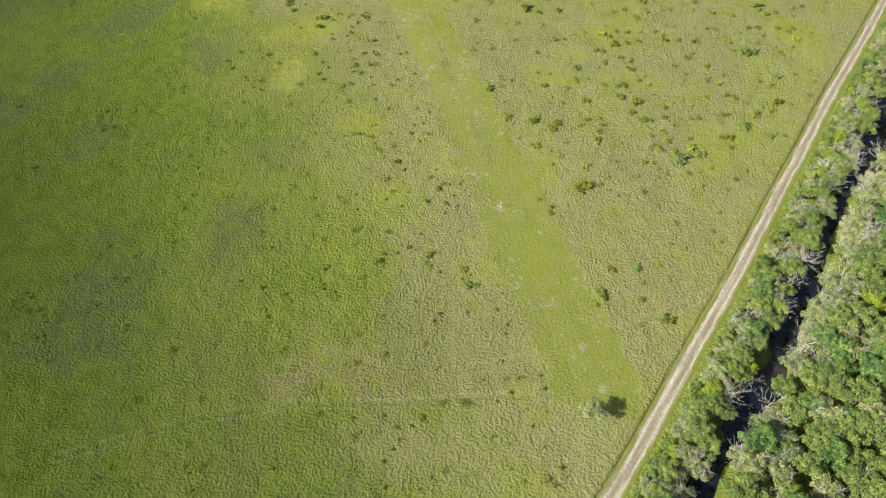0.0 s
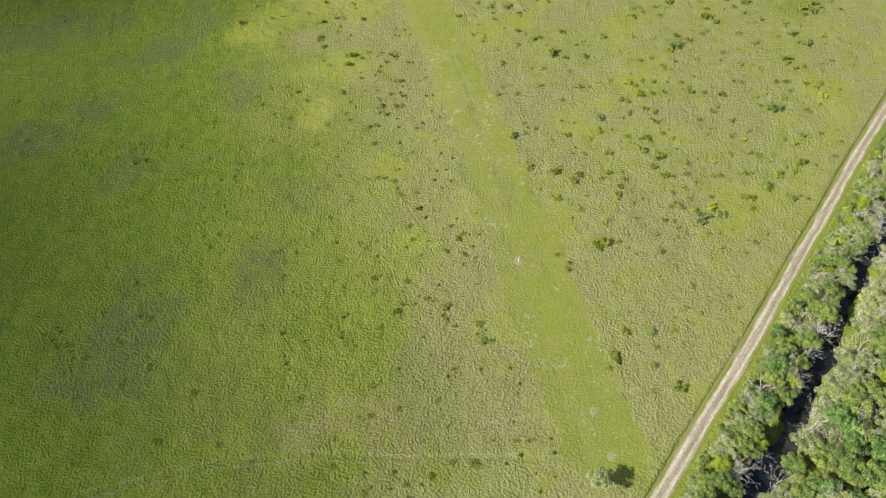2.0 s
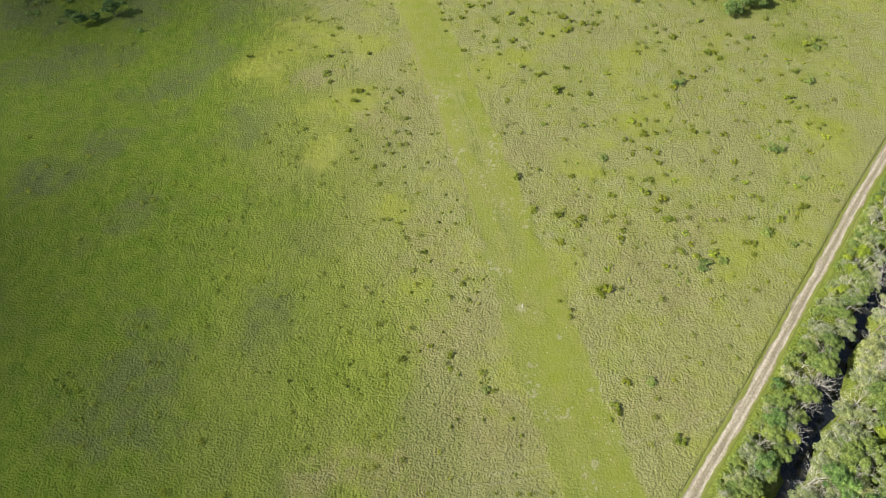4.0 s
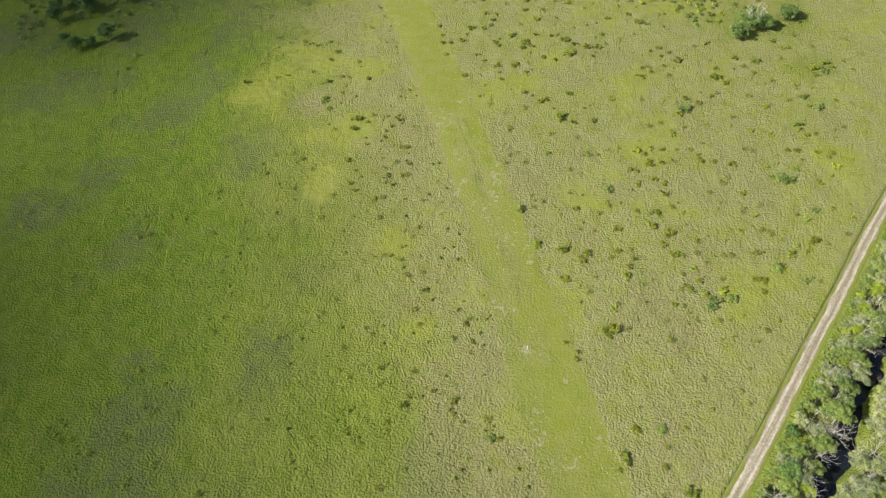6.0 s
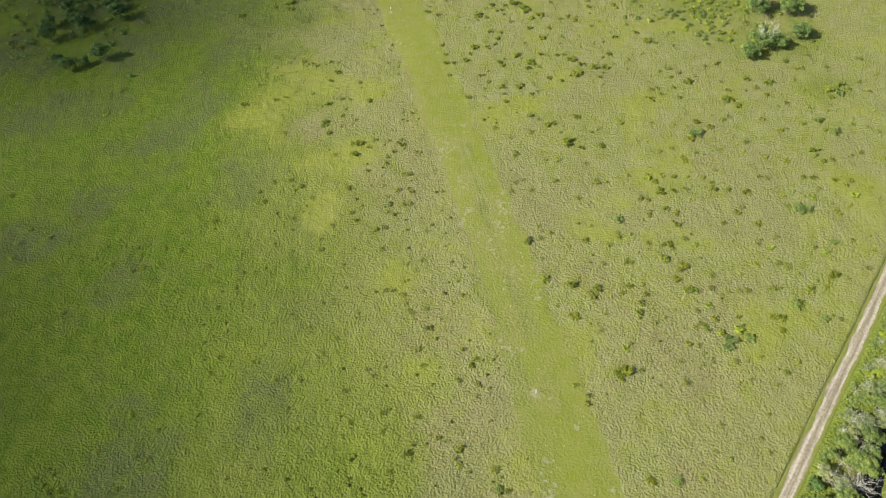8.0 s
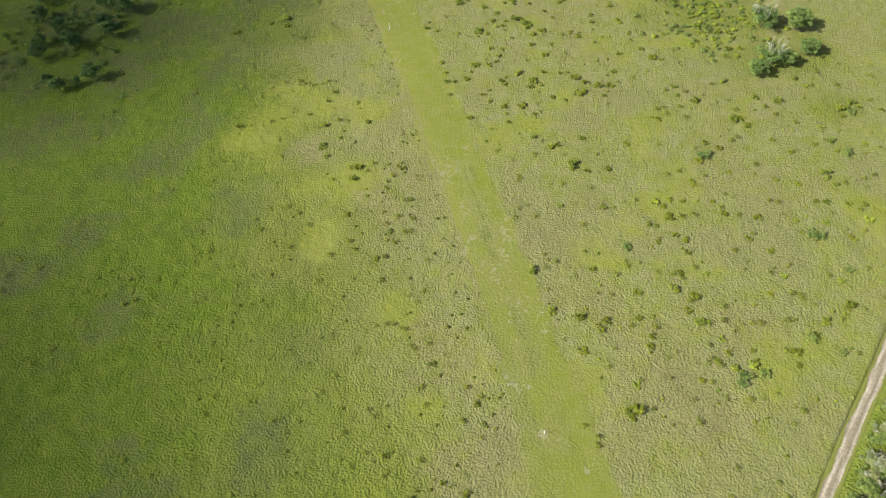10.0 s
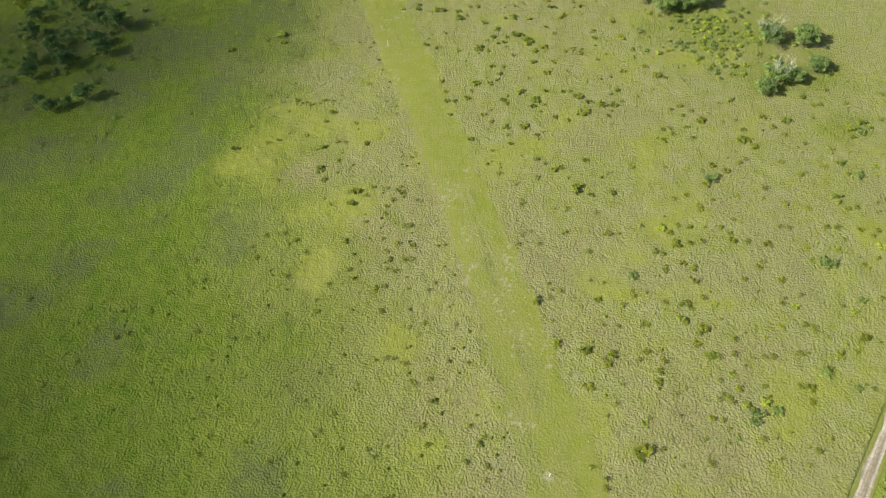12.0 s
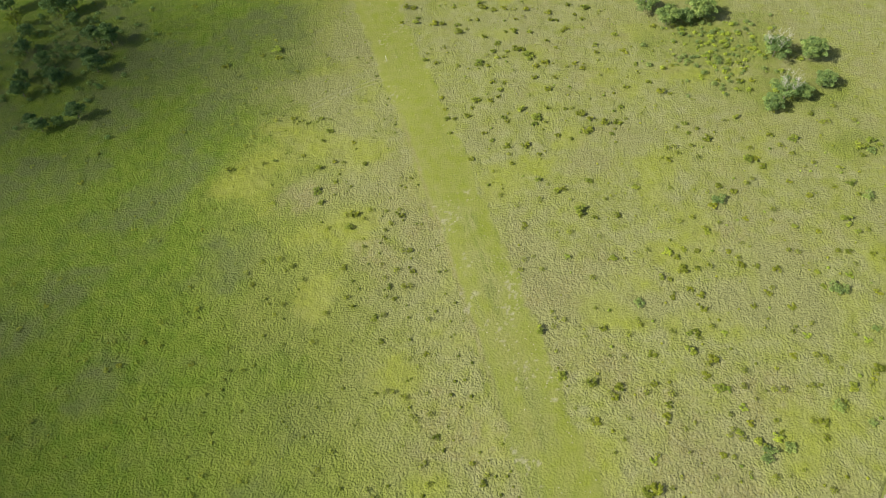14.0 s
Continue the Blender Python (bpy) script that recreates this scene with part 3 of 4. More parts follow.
# ---- trees along the stream ----
WOOD = "trees along the stream"
kinds = [
    leafy_tree("tree", 1, 6.2, 2.7, leaf_green, 2720, 0.19, "leafy green tree in the wood beside the stream", group=WOOD),
    leafy_tree("tree", 2, 5.4, 2.3, leaf_green, 2400, 0.17, "leafy green tree in the wood beside the stream", group=WOOD),
    leafy_tree("tree", 3, 6.8, 2.9, leaf_deep, 2880, 0.20, "dark green broad-crowned tree in the streamside wood", group=WOOD),
    leafy_tree("tree", 4, 4.8, 2.2, leaf_yellow, 2240, 0.17, "bright yellow-green tree in the streamside wood", group=WOOD),
    leafy_tree("tree", 5, 5.6, 2.6, leaf_grey, 2400, 0.16, "grey-green willow with bleached bare limbs by the stream", group=WOOD, bare=5),
    leafy_tree("tree", 6, 5.0, 2.4, leaf_grey, 2080, 0.16, "grey-green willow with bleached bare limbs by the stream", group=WOOD, bare=4),
    dead_tree("dead_tree", 7, 5.4, "leafless silver-grey tree leaning over the stream", WOOD),
    dead_tree("dead_tree", 8, 4.4, "leafless silver-grey tree leaning over the stream", WOOD),
]
random.seed(5)
y = 12.0
while y < 134:
    for offset in (3.8, 5.6, 7.5, 9.8):
        s = offset + random.uniform(-0.6, 0.6)
        kind = kinds[random.choices(range(8), (4, 3, 2, 1.6, 4, 4, 1.3, 1.3))[0]]
        yy = y + random.uniform(-1.2, 1.2)
        stand(kind, float(road_x(yy)) + s, yy, random.uniform(0.66, 0.95) * (0.6 if offset < 5 else 0.85 if offset < 7 else 0.9))
    for k in range(9):
        s = 17.0 + 3.5 * k + random.uniform(-1.3, 1.1)
        yy = y + random.uniform(-1.3, 1.3) + (1.6 if k % 2 else 0)
        x = float(road_x(yy)) + s
        kind = kinds[random.choices(range(8), (6, 5, 4, 1.5, 3, 3, 0.8, 0.8) if k else (2, 2, 1, 1, 5, 5, 2, 2))[0]]
        if x < 62 + (yy - 32.8) * 0.363:
            stand(kind, x, yy, random.uniform(0.78, 1.1))
    if random.random() < 0.6:
        yy = y + random.uniform(-1, 1)
        stand(random.choice(kinds[6:]), float(river_x(yy)) + random.choice((-3.9, -3.4, 3.5)), yy, random.uniform(0.6, 0.9))
    y += 2.9


def woodland():
    """The wood beyond, as one canopy of leaf sprays."""
    rng = np.random.default_rng(77)
    lobes = []
    for y in np.arange(-10, 200, 4.2):
        for s in np.arange(17.5, 62, 4.4):
            yy = y + rng.uniform(-1.4, 1.4)
            x = float(road_x(yy)) + s + rng.uniform(-1.3, 1.3)
            if x > 63 + (yy - 32.8) * 0.363 or yy > 134 or yy < 10:
                r = rng.uniform(2.0, 2.9)
                lobes.append(((x, yy, rng.uniform(2.6, 4.2)), (r, r, r * 0.85)))
    for y in list(np.arange(136, 260, 3.4)) + list(np.arange(-10, 11, 3.4)):
        for s in (6.0, 9.6):
            r = rng.uniform(1.5, 2.2)
            lobes.append(((float(road_x(y)) + s + rng.uniform(-.7, .7), y, rng.uniform(1.7, 2.8)), (r, r, r)))
    data = leaves("woodland", rng, lobes, len(lobes) * 330, 0.34)
    data.materials.append(leaf_green)
    return tagged(new("woodland", data), "dense green wood stretching away beyond the stream", "wood", kind="stuff")


woodland()

# ---- meadow trees ----
lone = leafy_tree("tree", 21, 4.4, 2.0, leaf_grey, 1100, 0.17, "small grey-green willow standing alone by the track", low=0.2, bare=1)
stand(lone, 16.0, 43.7, 1.0, 0.4)
meadow_tree = leafy_tree("tree", 22, 4.8, 3.2, leaf_tree, 2600, 0.22, "bushy green tree standing in the meadow", group="meadow trees", low=0.12)
half_dead = leafy_tree("tree", 23, 4.6, 3.3, leaf_tree, 2200, 0.22, "bushy green tree with a bleached dead top", group="meadow trees", low=0.12, bare=10)
for x, y, kind, scale in ((33.6, 236, half_dead, 0.95), (39, 228.7, meadow_tree, 0.95), (49.2, 232, meadow_tree, 1.1), (44.7, 230, meadow_tree, 0.7), (66, 213.5, half_dead, 1.05), (75.3, 212, meadow_tree, 1.0),
                          (64.8, 195.5, half_dead, 0.95), (60.2, 190.7, meadow_tree, 0.75), (75.5, 200, meadow_tree, 0.75), (69, 195.5, meadow_tree, 0.65), (59, 250, meadow_tree, 1.1)):
    stand(kind, x, y, scale * 1.28)
thicket = leafy_tree("tree", 24, 5.2, 2.9, leaf_deep, 2600, 0.24, "dark bushy tree in a thicket on the lush meadow", group="thicket", low=0.15)
bright = leafy_tree("tree", 25, 4.6, 2.4, leaf_yellow, 1700, 0.22, "bright green bushy tree in the thicket", group="thicket", low=0.15)
stand(bright, -167.6, 230.8, 1.2)
for x, y, scale in ((-156, 237, 1.2), (-152, 240, 1.1), (-157.4, 216.3, 0.8), (-161, 225, 0.75), (-147.6, 231.4, 0.7), (-131, 220.5, 1.15), (-137, 222, 0.9), (-134, 212, 0.8), (-130, 207, 0.9),
                    (-147.5, 209, 0.85), (-139.6, 201, 0.9), (-151, 202, 0.7), (-148, 195.5, 0.85), (-126.5, 186, 0.85), (-135, 180.5, 0.7), (-139.5, 183.5, 0.55), (-131, 183, 0.5), (-144, 204.5, 0.6),
                    (-175, 240, 1.1), (-142, 248, 1.2), (-165, 250, 1.1)):
    stand(thicket, x, y, scale * 1.2)

# ---- shrubs ----
SHRUBS = "meadow shrubs"
dark_shrubs = [shrub("shrub", 31 + k, 0.85, 1.1, (leaf_olive, leaf_olive, leaf_bush, leaf_olive)[k], 380, 0.14, "low dark green shrub in the rough meadow", SHRUBS) for k in range(4)]
green_shrubs = [shrub("shrub", 41 + k, 1.2, 1.15, leaf_green if k == 2 else leaf_bush, 420, 0.15, "leafy bright green shrub in the rough meadow", SHRUBS) for k in range(3)]
yellow_shrubs = [shrub("shrub", 51 + k, 0.8, 1.1, leaf_yellow, 320, 0.15, "yellow-green leafy shrub in the rough meadow", SHRUBS) for k in range(3)]
# place and half width of each shrub
DARK_SHRUBS_1 = [(-9.9, 43.0, 0.62), (-53.4, 54.2, 0.69), (20.4, 65.6, 0.68), (-22.6, 69.7, 0.60), (22.3, 71.7, 0.80), (-10.3, 71.9, 0.60), (-19.6, 73.4, 0.61), (-10.6, 74.5, 0.71), (-14.5, 76.6, 0.61), (18.9, 90.6, 0.84), (-9.7, 91.5, 0.66), (18.2, 91.7, 0.95), (19.8, 92.1, 1.06), (-97.6, 98.2, 0.63), (32.2, 98.9, 0.65), (-18.7, 99.2, 0.69), (50.5, 102.9, 0.64), (35.7, 103.2, 0.66), (10.7, 104.0, 0.79), (38.1, 104.8, 0.66), (23.3, 105.6, 0.79), (50.6, 105.8, 0.87), (24.1, 107.6, 0.68), (14.5, 108.8, 0.81), (-84.5, 110.9, 0.65), (15.2, 111.0, 0.93), (10.3, 111.3, 0.94), (33.6, 111.6, 1.03), (-69.5, 111.7, 0.65), (21.9, 111.8, 0.69), (4.7, 112.6, 0.95), (57.9, 112.9, 0.89), (31.6, 114.3, 0.81)]
DARK_SHRUBS_2 = [(-22.0, 116.2, 0.62), (-81.3, 116.3, 0.67), (63.7, 117.3, 1.01), (33.7, 117.8, 1.06), (22.5, 118.2, 0.83), (-110.2, 118.3, 0.69), (-31.5, 118.8, 0.64), (48.9, 119.0, 0.69), (-116.2, 120.3, 0.70), (0.6, 122.6, 0.87), (30.0, 123.3, 0.60), (13.3, 123.5, 0.74), (31.5, 123.6, 0.84), (-33.7, 124.0, 0.78), (-106.8, 124.1, 0.71), (33.7, 128.9, 0.74), (-30.1, 129.2, 0.66), (43.8, 130.1, 0.61), (51.3, 130.2, 0.85), (-126.7, 130.3, 0.74), (-62.0, 131.4, 0.69), (28.1, 131.7, 0.63), (-31.6, 132.1, 0.67), (33.8, 132.7, 0.75), (47.4, 133.4, 0.62), (31.8, 134.0, 0.76), (69.3, 134.4, 0.72), (58.8, 135.7, 0.61), (-26.9, 136.3, 0.68), (26.3, 136.6, 0.64), (-54.1, 136.8, 0.70), (-42.5, 137.0, 0.83), (-61.4, 138.0, 0.71)]
DARK_SHRUBS_3 = [(30.9, 139.1, 1.03), (34.0, 139.4, 0.64), (58.4, 139.4, 0.62), (50.1, 139.5, 0.88), (46.5, 140.5, 0.64), (43.3, 140.6, 0.89), (16.7, 141.7, 0.79), (-28.1, 142.1, 0.70), (30.2, 142.3, 0.65), (34.8, 144.0, 0.65), (41.5, 144.1, 0.65), (32.0, 144.4, 0.66), (70.7, 144.4, 0.63), (66.1, 144.9, 0.76), (64.1, 145.2, 0.63), (-95.0, 146.4, 0.61), (-78.3, 146.7, 0.60), (-43.3, 148.6, 1.02), (37.8, 149.5, 0.80), (61.4, 150.3, 0.65), (69.7, 150.5, 0.64), (-2.6, 150.5, 0.70), (56.8, 151.7, 0.66), (-31.2, 152.1, 0.72), (-42.3, 152.6, 1.18), (13.5, 153.0, 0.69), (10.3, 153.5, 0.70), (47.0, 153.6, 0.67), (18.7, 153.9, 0.83), (-63.0, 155.5, 0.61), (-51.4, 155.8, 0.75), (40.2, 157.4, 1.09), (-53.0, 159.5, 1.22)]
DARK_SHRUBS_4 = [(62.3, 160.8, 0.81), (5.2, 161.2, 0.86), (-115.2, 161.4, 0.82), (45.6, 161.7, 0.83), (6.9, 161.7, 0.72), (-49.0, 162.8, 0.61), (23.5, 162.9, 0.85), (42.4, 163.5, 0.84), (12.8, 164.5, 0.87), (0.6, 164.6, 0.73), (59.0, 165.2, 0.69), (-77.5, 166.5, 0.96), (-131.1, 166.7, 0.68), (-54.4, 167.9, 0.94), (-42.5, 169.2, 0.78), (-50.7, 170.0, 0.63), (-66.4, 170.1, 0.64), (71.4, 170.1, 0.69), (53.9, 170.1, 0.99), (-5.8, 170.1, 0.60), (-15.9, 171.4, 0.76), (32.5, 172.0, 0.87), (-59.2, 172.2, 0.64), (53.1, 172.4, 0.85), (51.1, 172.6, 1.29), (1.0, 173.6, 0.60), (77.8, 174.5, 0.70), (-7.0, 176.6, 0.93), (-2.2, 176.9, 1.08), (87.9, 177.1, 0.70), (-46.9, 177.2, 0.64), (-55.1, 177.5, 0.65), (82.9, 178.1, 0.70)]
DARK_SHRUBS_5 = [(-10.9, 178.4, 0.62), (9.3, 179.4, 0.61), (42.7, 179.4, 1.18), (63.1, 179.7, 1.16), (-94.2, 180.4, 0.68), (5.7, 180.7, 0.77), (19.5, 181.1, 0.61), (-22.1, 181.1, 0.64), (58.0, 181.2, 0.88), (-13.1, 181.3, 0.63), (-53.8, 181.5, 0.99), (38.5, 181.8, 0.60), (13.6, 182.6, 1.39), (40.8, 183.1, 0.60), (0.1, 184.8, 0.79), (37.9, 185.2, 0.76), (18.0, 185.3, 1.08), (-7.0, 185.5, 0.64), (21.6, 185.7, 1.08), (-65.1, 186.1, 0.84), (71.8, 186.2, 0.73), (-21.2, 186.5, 0.65), (-57.3, 186.6, 0.67), (-23.1, 186.7, 0.81), (14.2, 186.9, 0.78), (-8.0, 187.0, 0.80), (0.6, 187.6, 1.43), (51.0, 187.7, 0.75), (-17.9, 187.8, 0.81), (11.9, 188.5, 1.26), (69.8, 189.1, 0.74), (-3.6, 190.4, 0.97), (-24.0, 190.5, 0.66)]
DARK_SHRUBS_6 = [(8.0, 190.8, 0.64), (-16.5, 190.9, 0.65), (3.4, 191.2, 0.64), (-156.3, 191.6, 0.94), (22.7, 191.6, 0.63), (-11.6, 193.9, 0.82), (-15.7, 194.2, 1.15), (-25.1, 195.1, 0.67), (-9.8, 195.6, 0.66), (36.1, 197.2, 0.63), (33.5, 197.7, 1.11), (-162.7, 197.8, 0.96), (-9.3, 198.6, 0.83), (3.7, 198.7, 0.98), (53.5, 198.8, 0.78), (-79.0, 199.1, 0.71), (24.9, 200.0, 0.81), (-8.1, 201.6, 0.67), (-11.6, 201.7, 0.84), (31.0, 202.0, 0.81), (54.8, 202.3, 0.95), (58.0, 202.4, 0.79), (49.4, 202.6, 0.63), (5.9, 204.0, 0.67), (0.2, 204.2, 0.84), (-68.4, 207.0, 0.72), (57.2, 207.3, 0.64), (13.4, 208.4, 0.84), (-90.8, 208.8, 1.11), (0.6, 208.9, 0.85), (-13.1, 209.4, 0.69), (28.3, 209.9, 0.66), (53.3, 209.9, 0.97)]
DARK_SHRUBS_7 = [(56.1, 210.0, 0.97), (11.3, 210.2, 0.84), (-15.7, 210.4, 1.22), (-28.1, 210.5, 0.70), (3.0, 210.6, 1.02), (-31.3, 212.2, 0.89), (-10.6, 213.1, 0.70), (-75.3, 213.3, 1.11), (-1.5, 213.4, 1.56), (-8.6, 213.5, 0.70), (-80.8, 214.5, 0.88), (17.7, 215.2, 0.68), (26.2, 215.3, 0.68), (-11.7, 216.1, 0.88), (-7.6, 216.3, 0.70), (25.5, 216.7, 0.85), (-5.1, 216.8, 1.15), (60.5, 217.0, 0.82), (-3.4, 217.1, 0.99), (54.0, 217.6, 0.66), (6.6, 217.6, 0.69), (17.6, 218.7, 0.81), (-10.6, 220.0, 1.00), (3.8, 221.1, 0.66), (-14.6, 223.2, 0.85), (23.6, 224.1, 0.98), (-1.3, 225.6, 0.84), (-8.2, 225.8, 0.68), (8.6, 225.9, 0.67), (-114.3, 225.9, 0.75), (-22.7, 226.0, 1.21), (-5.8, 226.1, 1.19), (-68.2, 226.6, 0.72)]
DARK_SHRUBS_8 = [(9.5, 227.2, 0.84), (35.2, 228.3, 0.82), (-22.9, 229.4, 0.87), (-28.0, 230.1, 0.88), (-30.4, 230.6, 1.23), (-40.3, 231.0, 0.71), (-36.2, 231.3, 1.07), (7.1, 231.7, 0.68), (5.4, 232.0, 0.85), (14.7, 232.1, 0.84), (-17.0, 232.1, 0.70), (-5.4, 232.8, 0.69), (-35.6, 233.3, 0.71), (12.6, 234.6, 0.68), (4.6, 236.1, 1.04), (-12.3, 237.5, 0.88), (-2.3, 237.8, 1.05), (-8.8, 238.2, 1.06), (15.9, 238.3, 1.20), (-37.4, 238.8, 1.09), (-15.5, 238.9, 1.25), (-24.8, 239.1, 0.72), (-40.2, 239.2, 1.10), (10.8, 239.8, 0.87), (-110.3, 240.7, 0.98), (-16.9, 241.4, 0.90), (-83.3, 242.8, 0.96)]
GREEN_SHRUBS_1 = [(31.0, 60.9, 0.66), (30.1, 61.4, 0.75), (20.0, 66.7, 0.78), (-3.4, 68.2, 0.77), (26.8, 71.8, 0.80), (39.4, 98.4, 0.85), (40.0, 99.9, 0.96), (43.8, 100.8, 0.96), (38.9, 101.4, 0.97), (59.2, 106.2, 0.65), (54.2, 108.8, 0.99), (29.8, 119.2, 0.95), (65.9, 125.9, 0.70), (20.9, 130.1, 1.00), (62.1, 134.6, 1.10), (60.7, 135.0, 1.10), (68.3, 152.3, 0.65), (68.1, 154.1, 1.05), (10.1, 154.8, 1.26), (41.7, 158.8, 1.37), (74.9, 160.7, 1.07), (72.4, 165.0, 0.95), (80.1, 175.9, 1.03), (78.1, 177.2, 1.27), (81.2, 179.5, 0.99)]
YELLOW_SHRUBS_1 = [(20.2, 97.1, 0.65), (42.0, 102.5, 0.87), (37.3, 107.8, 0.67), (35.2, 111.3, 0.68), (63.5, 123.3, 0.69), (36.8, 123.5, 0.60), (52.4, 123.8, 0.71), (64.8, 138.8, 0.74), (74.0, 139.7, 0.86), (6.7, 141.3, 0.67), (28.2, 143.5, 1.05), (80.5, 164.4, 0.67), (48.1, 210.7, 0.65), (47.9, 212.8, 1.15), (-77.0, 216.9, 1.59)]
WEEDS_1 = [(-70.7, 31.8, 0.26), (9.8, 33.2, 0.41), (-8.3, 33.8, 0.25), (-56.9, 33.9, 0.35), (-3.3, 33.9, 0.33), (8.6, 33.9, 0.49), (-43.0, 34.6, 0.44), (-6.3, 34.7, 0.42), (-30.6, 39.0, 0.26), (-13.4, 39.2, 0.35), (-20.6, 39.5, 0.44), (0.8, 40.2, 0.34), (-69.4, 40.2, 0.37), (-19.9, 40.4, 0.35), (-0.5, 40.4, 0.26), (-14.0, 41.2, 0.35), (-39.4, 43.1, 0.27), (-26.4, 43.2, 0.45), (-56.9, 44.9, 0.56), (-2.9, 45.1, 0.53), (-46.4, 45.2, 0.47), (-7.1, 45.4, 0.45), (-3.8, 45.5, 0.53), (-75.8, 48.1, 0.49), (3.0, 49.8, 0.36), (5.2, 49.9, 0.36), (-8.3, 51.5, 0.37), (-74.8, 51.6, 0.40), (-21.5, 52.3, 0.38), (-16.9, 53.9, 0.47), (-67.0, 54.5, 0.40), (-34.3, 54.6, 0.39), (-10.6, 55.8, 0.38)]
WEEDS_2 = [(-22.4, 57.6, 0.58), (-63.4, 58.8, 0.41), (-76.2, 59.6, 0.52), (25.7, 60.1, 0.47), (-82.6, 61.6, 0.52), (-80.8, 62.0, 0.41), (-70.4, 63.0, 0.51), (-86.3, 63.6, 0.42), (19.0, 64.0, 0.39), (26.9, 65.2, 0.48), (-26.7, 65.4, 0.39), (-51.4, 66.3, 0.31), (-29.6, 67.9, 0.40), (-1.9, 68.1, 0.48), (-22.1, 68.1, 0.30), (-47.9, 68.3, 0.31), (-62.6, 68.8, 0.31), (27.4, 68.8, 0.39), (-67.0, 68.9, 0.42), (-76.9, 69.2, 0.53), (-60.5, 70.5, 0.32), (-8.6, 70.8, 0.30), (-4.3, 71.4, 0.59), (30.9, 72.6, 0.40), (-74.5, 72.6, 0.33), (-11.2, 72.9, 0.40), (-20.3, 72.9, 0.40), (-67.1, 73.9, 0.33), (-19.2, 74.9, 0.41), (-10.3, 75.2, 0.51), (-32.1, 75.5, 0.31), (23.3, 75.8, 0.31), (-13.2, 75.9, 0.31)]
WEEDS_3 = [(36.1, 76.4, 0.41), (-73.2, 76.6, 0.44), (-25.2, 76.7, 0.42), (33.7, 77.5, 0.41), (-60.3, 77.5, 0.44), (-24.6, 77.7, 0.31), (-31.3, 78.2, 0.42), (43.1, 78.2, 0.31), (38.1, 79.1, 0.31), (-61.4, 79.2, 0.33), (-19.1, 80.1, 0.52), (-70.3, 80.3, 0.34), (-25.6, 80.4, 0.53), (42.0, 80.5, 0.41), (-29.0, 80.9, 0.32), (35.6, 82.5, 0.42), (-80.0, 82.6, 0.34), (-98.2, 83.2, 0.47), (-33.5, 84.4, 0.44), (12.2, 84.9, 0.52), (-8.3, 85.0, 0.32), (-47.5, 85.7, 0.45), (-60.9, 86.3, 0.46), (-46.0, 86.4, 0.34), (12.4, 86.6, 0.42), (-8.1, 87.5, 0.43), (-28.6, 87.9, 0.33), (-11.9, 88.0, 0.43), (10.1, 88.5, 0.42), (-29.9, 89.1, 0.44), (-53.1, 89.3, 0.46), (-60.3, 89.8, 0.46), (30.5, 90.4, 0.55)]
WEEDS_4 = [(-19.3, 90.6, 0.44), (46.9, 91.2, 0.43), (-39.3, 92.0, 0.46), (42.8, 92.0, 0.33), (-52.3, 92.5, 0.46), (22.7, 92.6, 0.32), (-9.0, 92.8, 0.44), (49.1, 93.7, 0.51), (-20.8, 93.9, 0.45), (24.5, 94.5, 0.32), (-100.3, 94.5, 0.50), (-20.1, 94.6, 0.34), (-11.6, 94.8, 0.45), (30.3, 94.8, 0.42), (40.2, 95.4, 0.52), (-37.4, 95.5, 0.35), (36.3, 95.9, 0.33), (45.1, 96.8, 0.31), (13.5, 98.1, 0.33), (20.8, 98.1, 0.44), (33.9, 98.5, 0.43), (-81.3, 98.8, 0.37), (26.5, 98.9, 0.33), (15.2, 100.7, 0.44), (-64.2, 101.4, 0.37), (36.0, 102.0, 0.54), (-22.5, 102.4, 0.47), (33.9, 102.5, 0.44), (-73.2, 102.6, 0.37), (-23.4, 103.0, 0.47), (26.4, 103.4, 0.44), (-92.5, 103.5, 0.38), (34.6, 103.6, 0.44)]
WEEDS_5 = [(-20.0, 103.6, 0.47), (9.5, 104.1, 0.34), (28.2, 104.6, 0.33), (16.6, 104.8, 0.45), (42.5, 105.7, 0.44), (48.9, 106.0, 0.54), (61.9, 106.2, 0.43), (7.0, 106.3, 0.34), (34.7, 106.4, 0.44), (-25.1, 106.8, 0.48), (-30.9, 107.1, 0.36), (-21.0, 107.7, 0.36), (-29.1, 107.7, 0.48), (-27.7, 107.8, 0.48), (-86.6, 109.6, 0.52), (39.9, 109.6, 0.34), (13.4, 109.7, 0.46), (24.8, 109.9, 0.57), (20.3, 110.1, 0.46), (55.7, 110.1, 0.33), (-58.6, 110.9, 0.38), (-80.8, 111.5, 0.39), (41.9, 111.5, 0.34), (-116.5, 111.6, 0.54), (-92.1, 111.7, 0.40), (43.6, 111.8, 0.56), (45.4, 111.9, 0.56), (38.2, 112.2, 0.57), (50.7, 112.9, 0.56), (52.2, 113.1, 0.34), (-23.3, 113.4, 0.37), (61.2, 113.8, 0.45), (-25.2, 115.0, 0.37)]
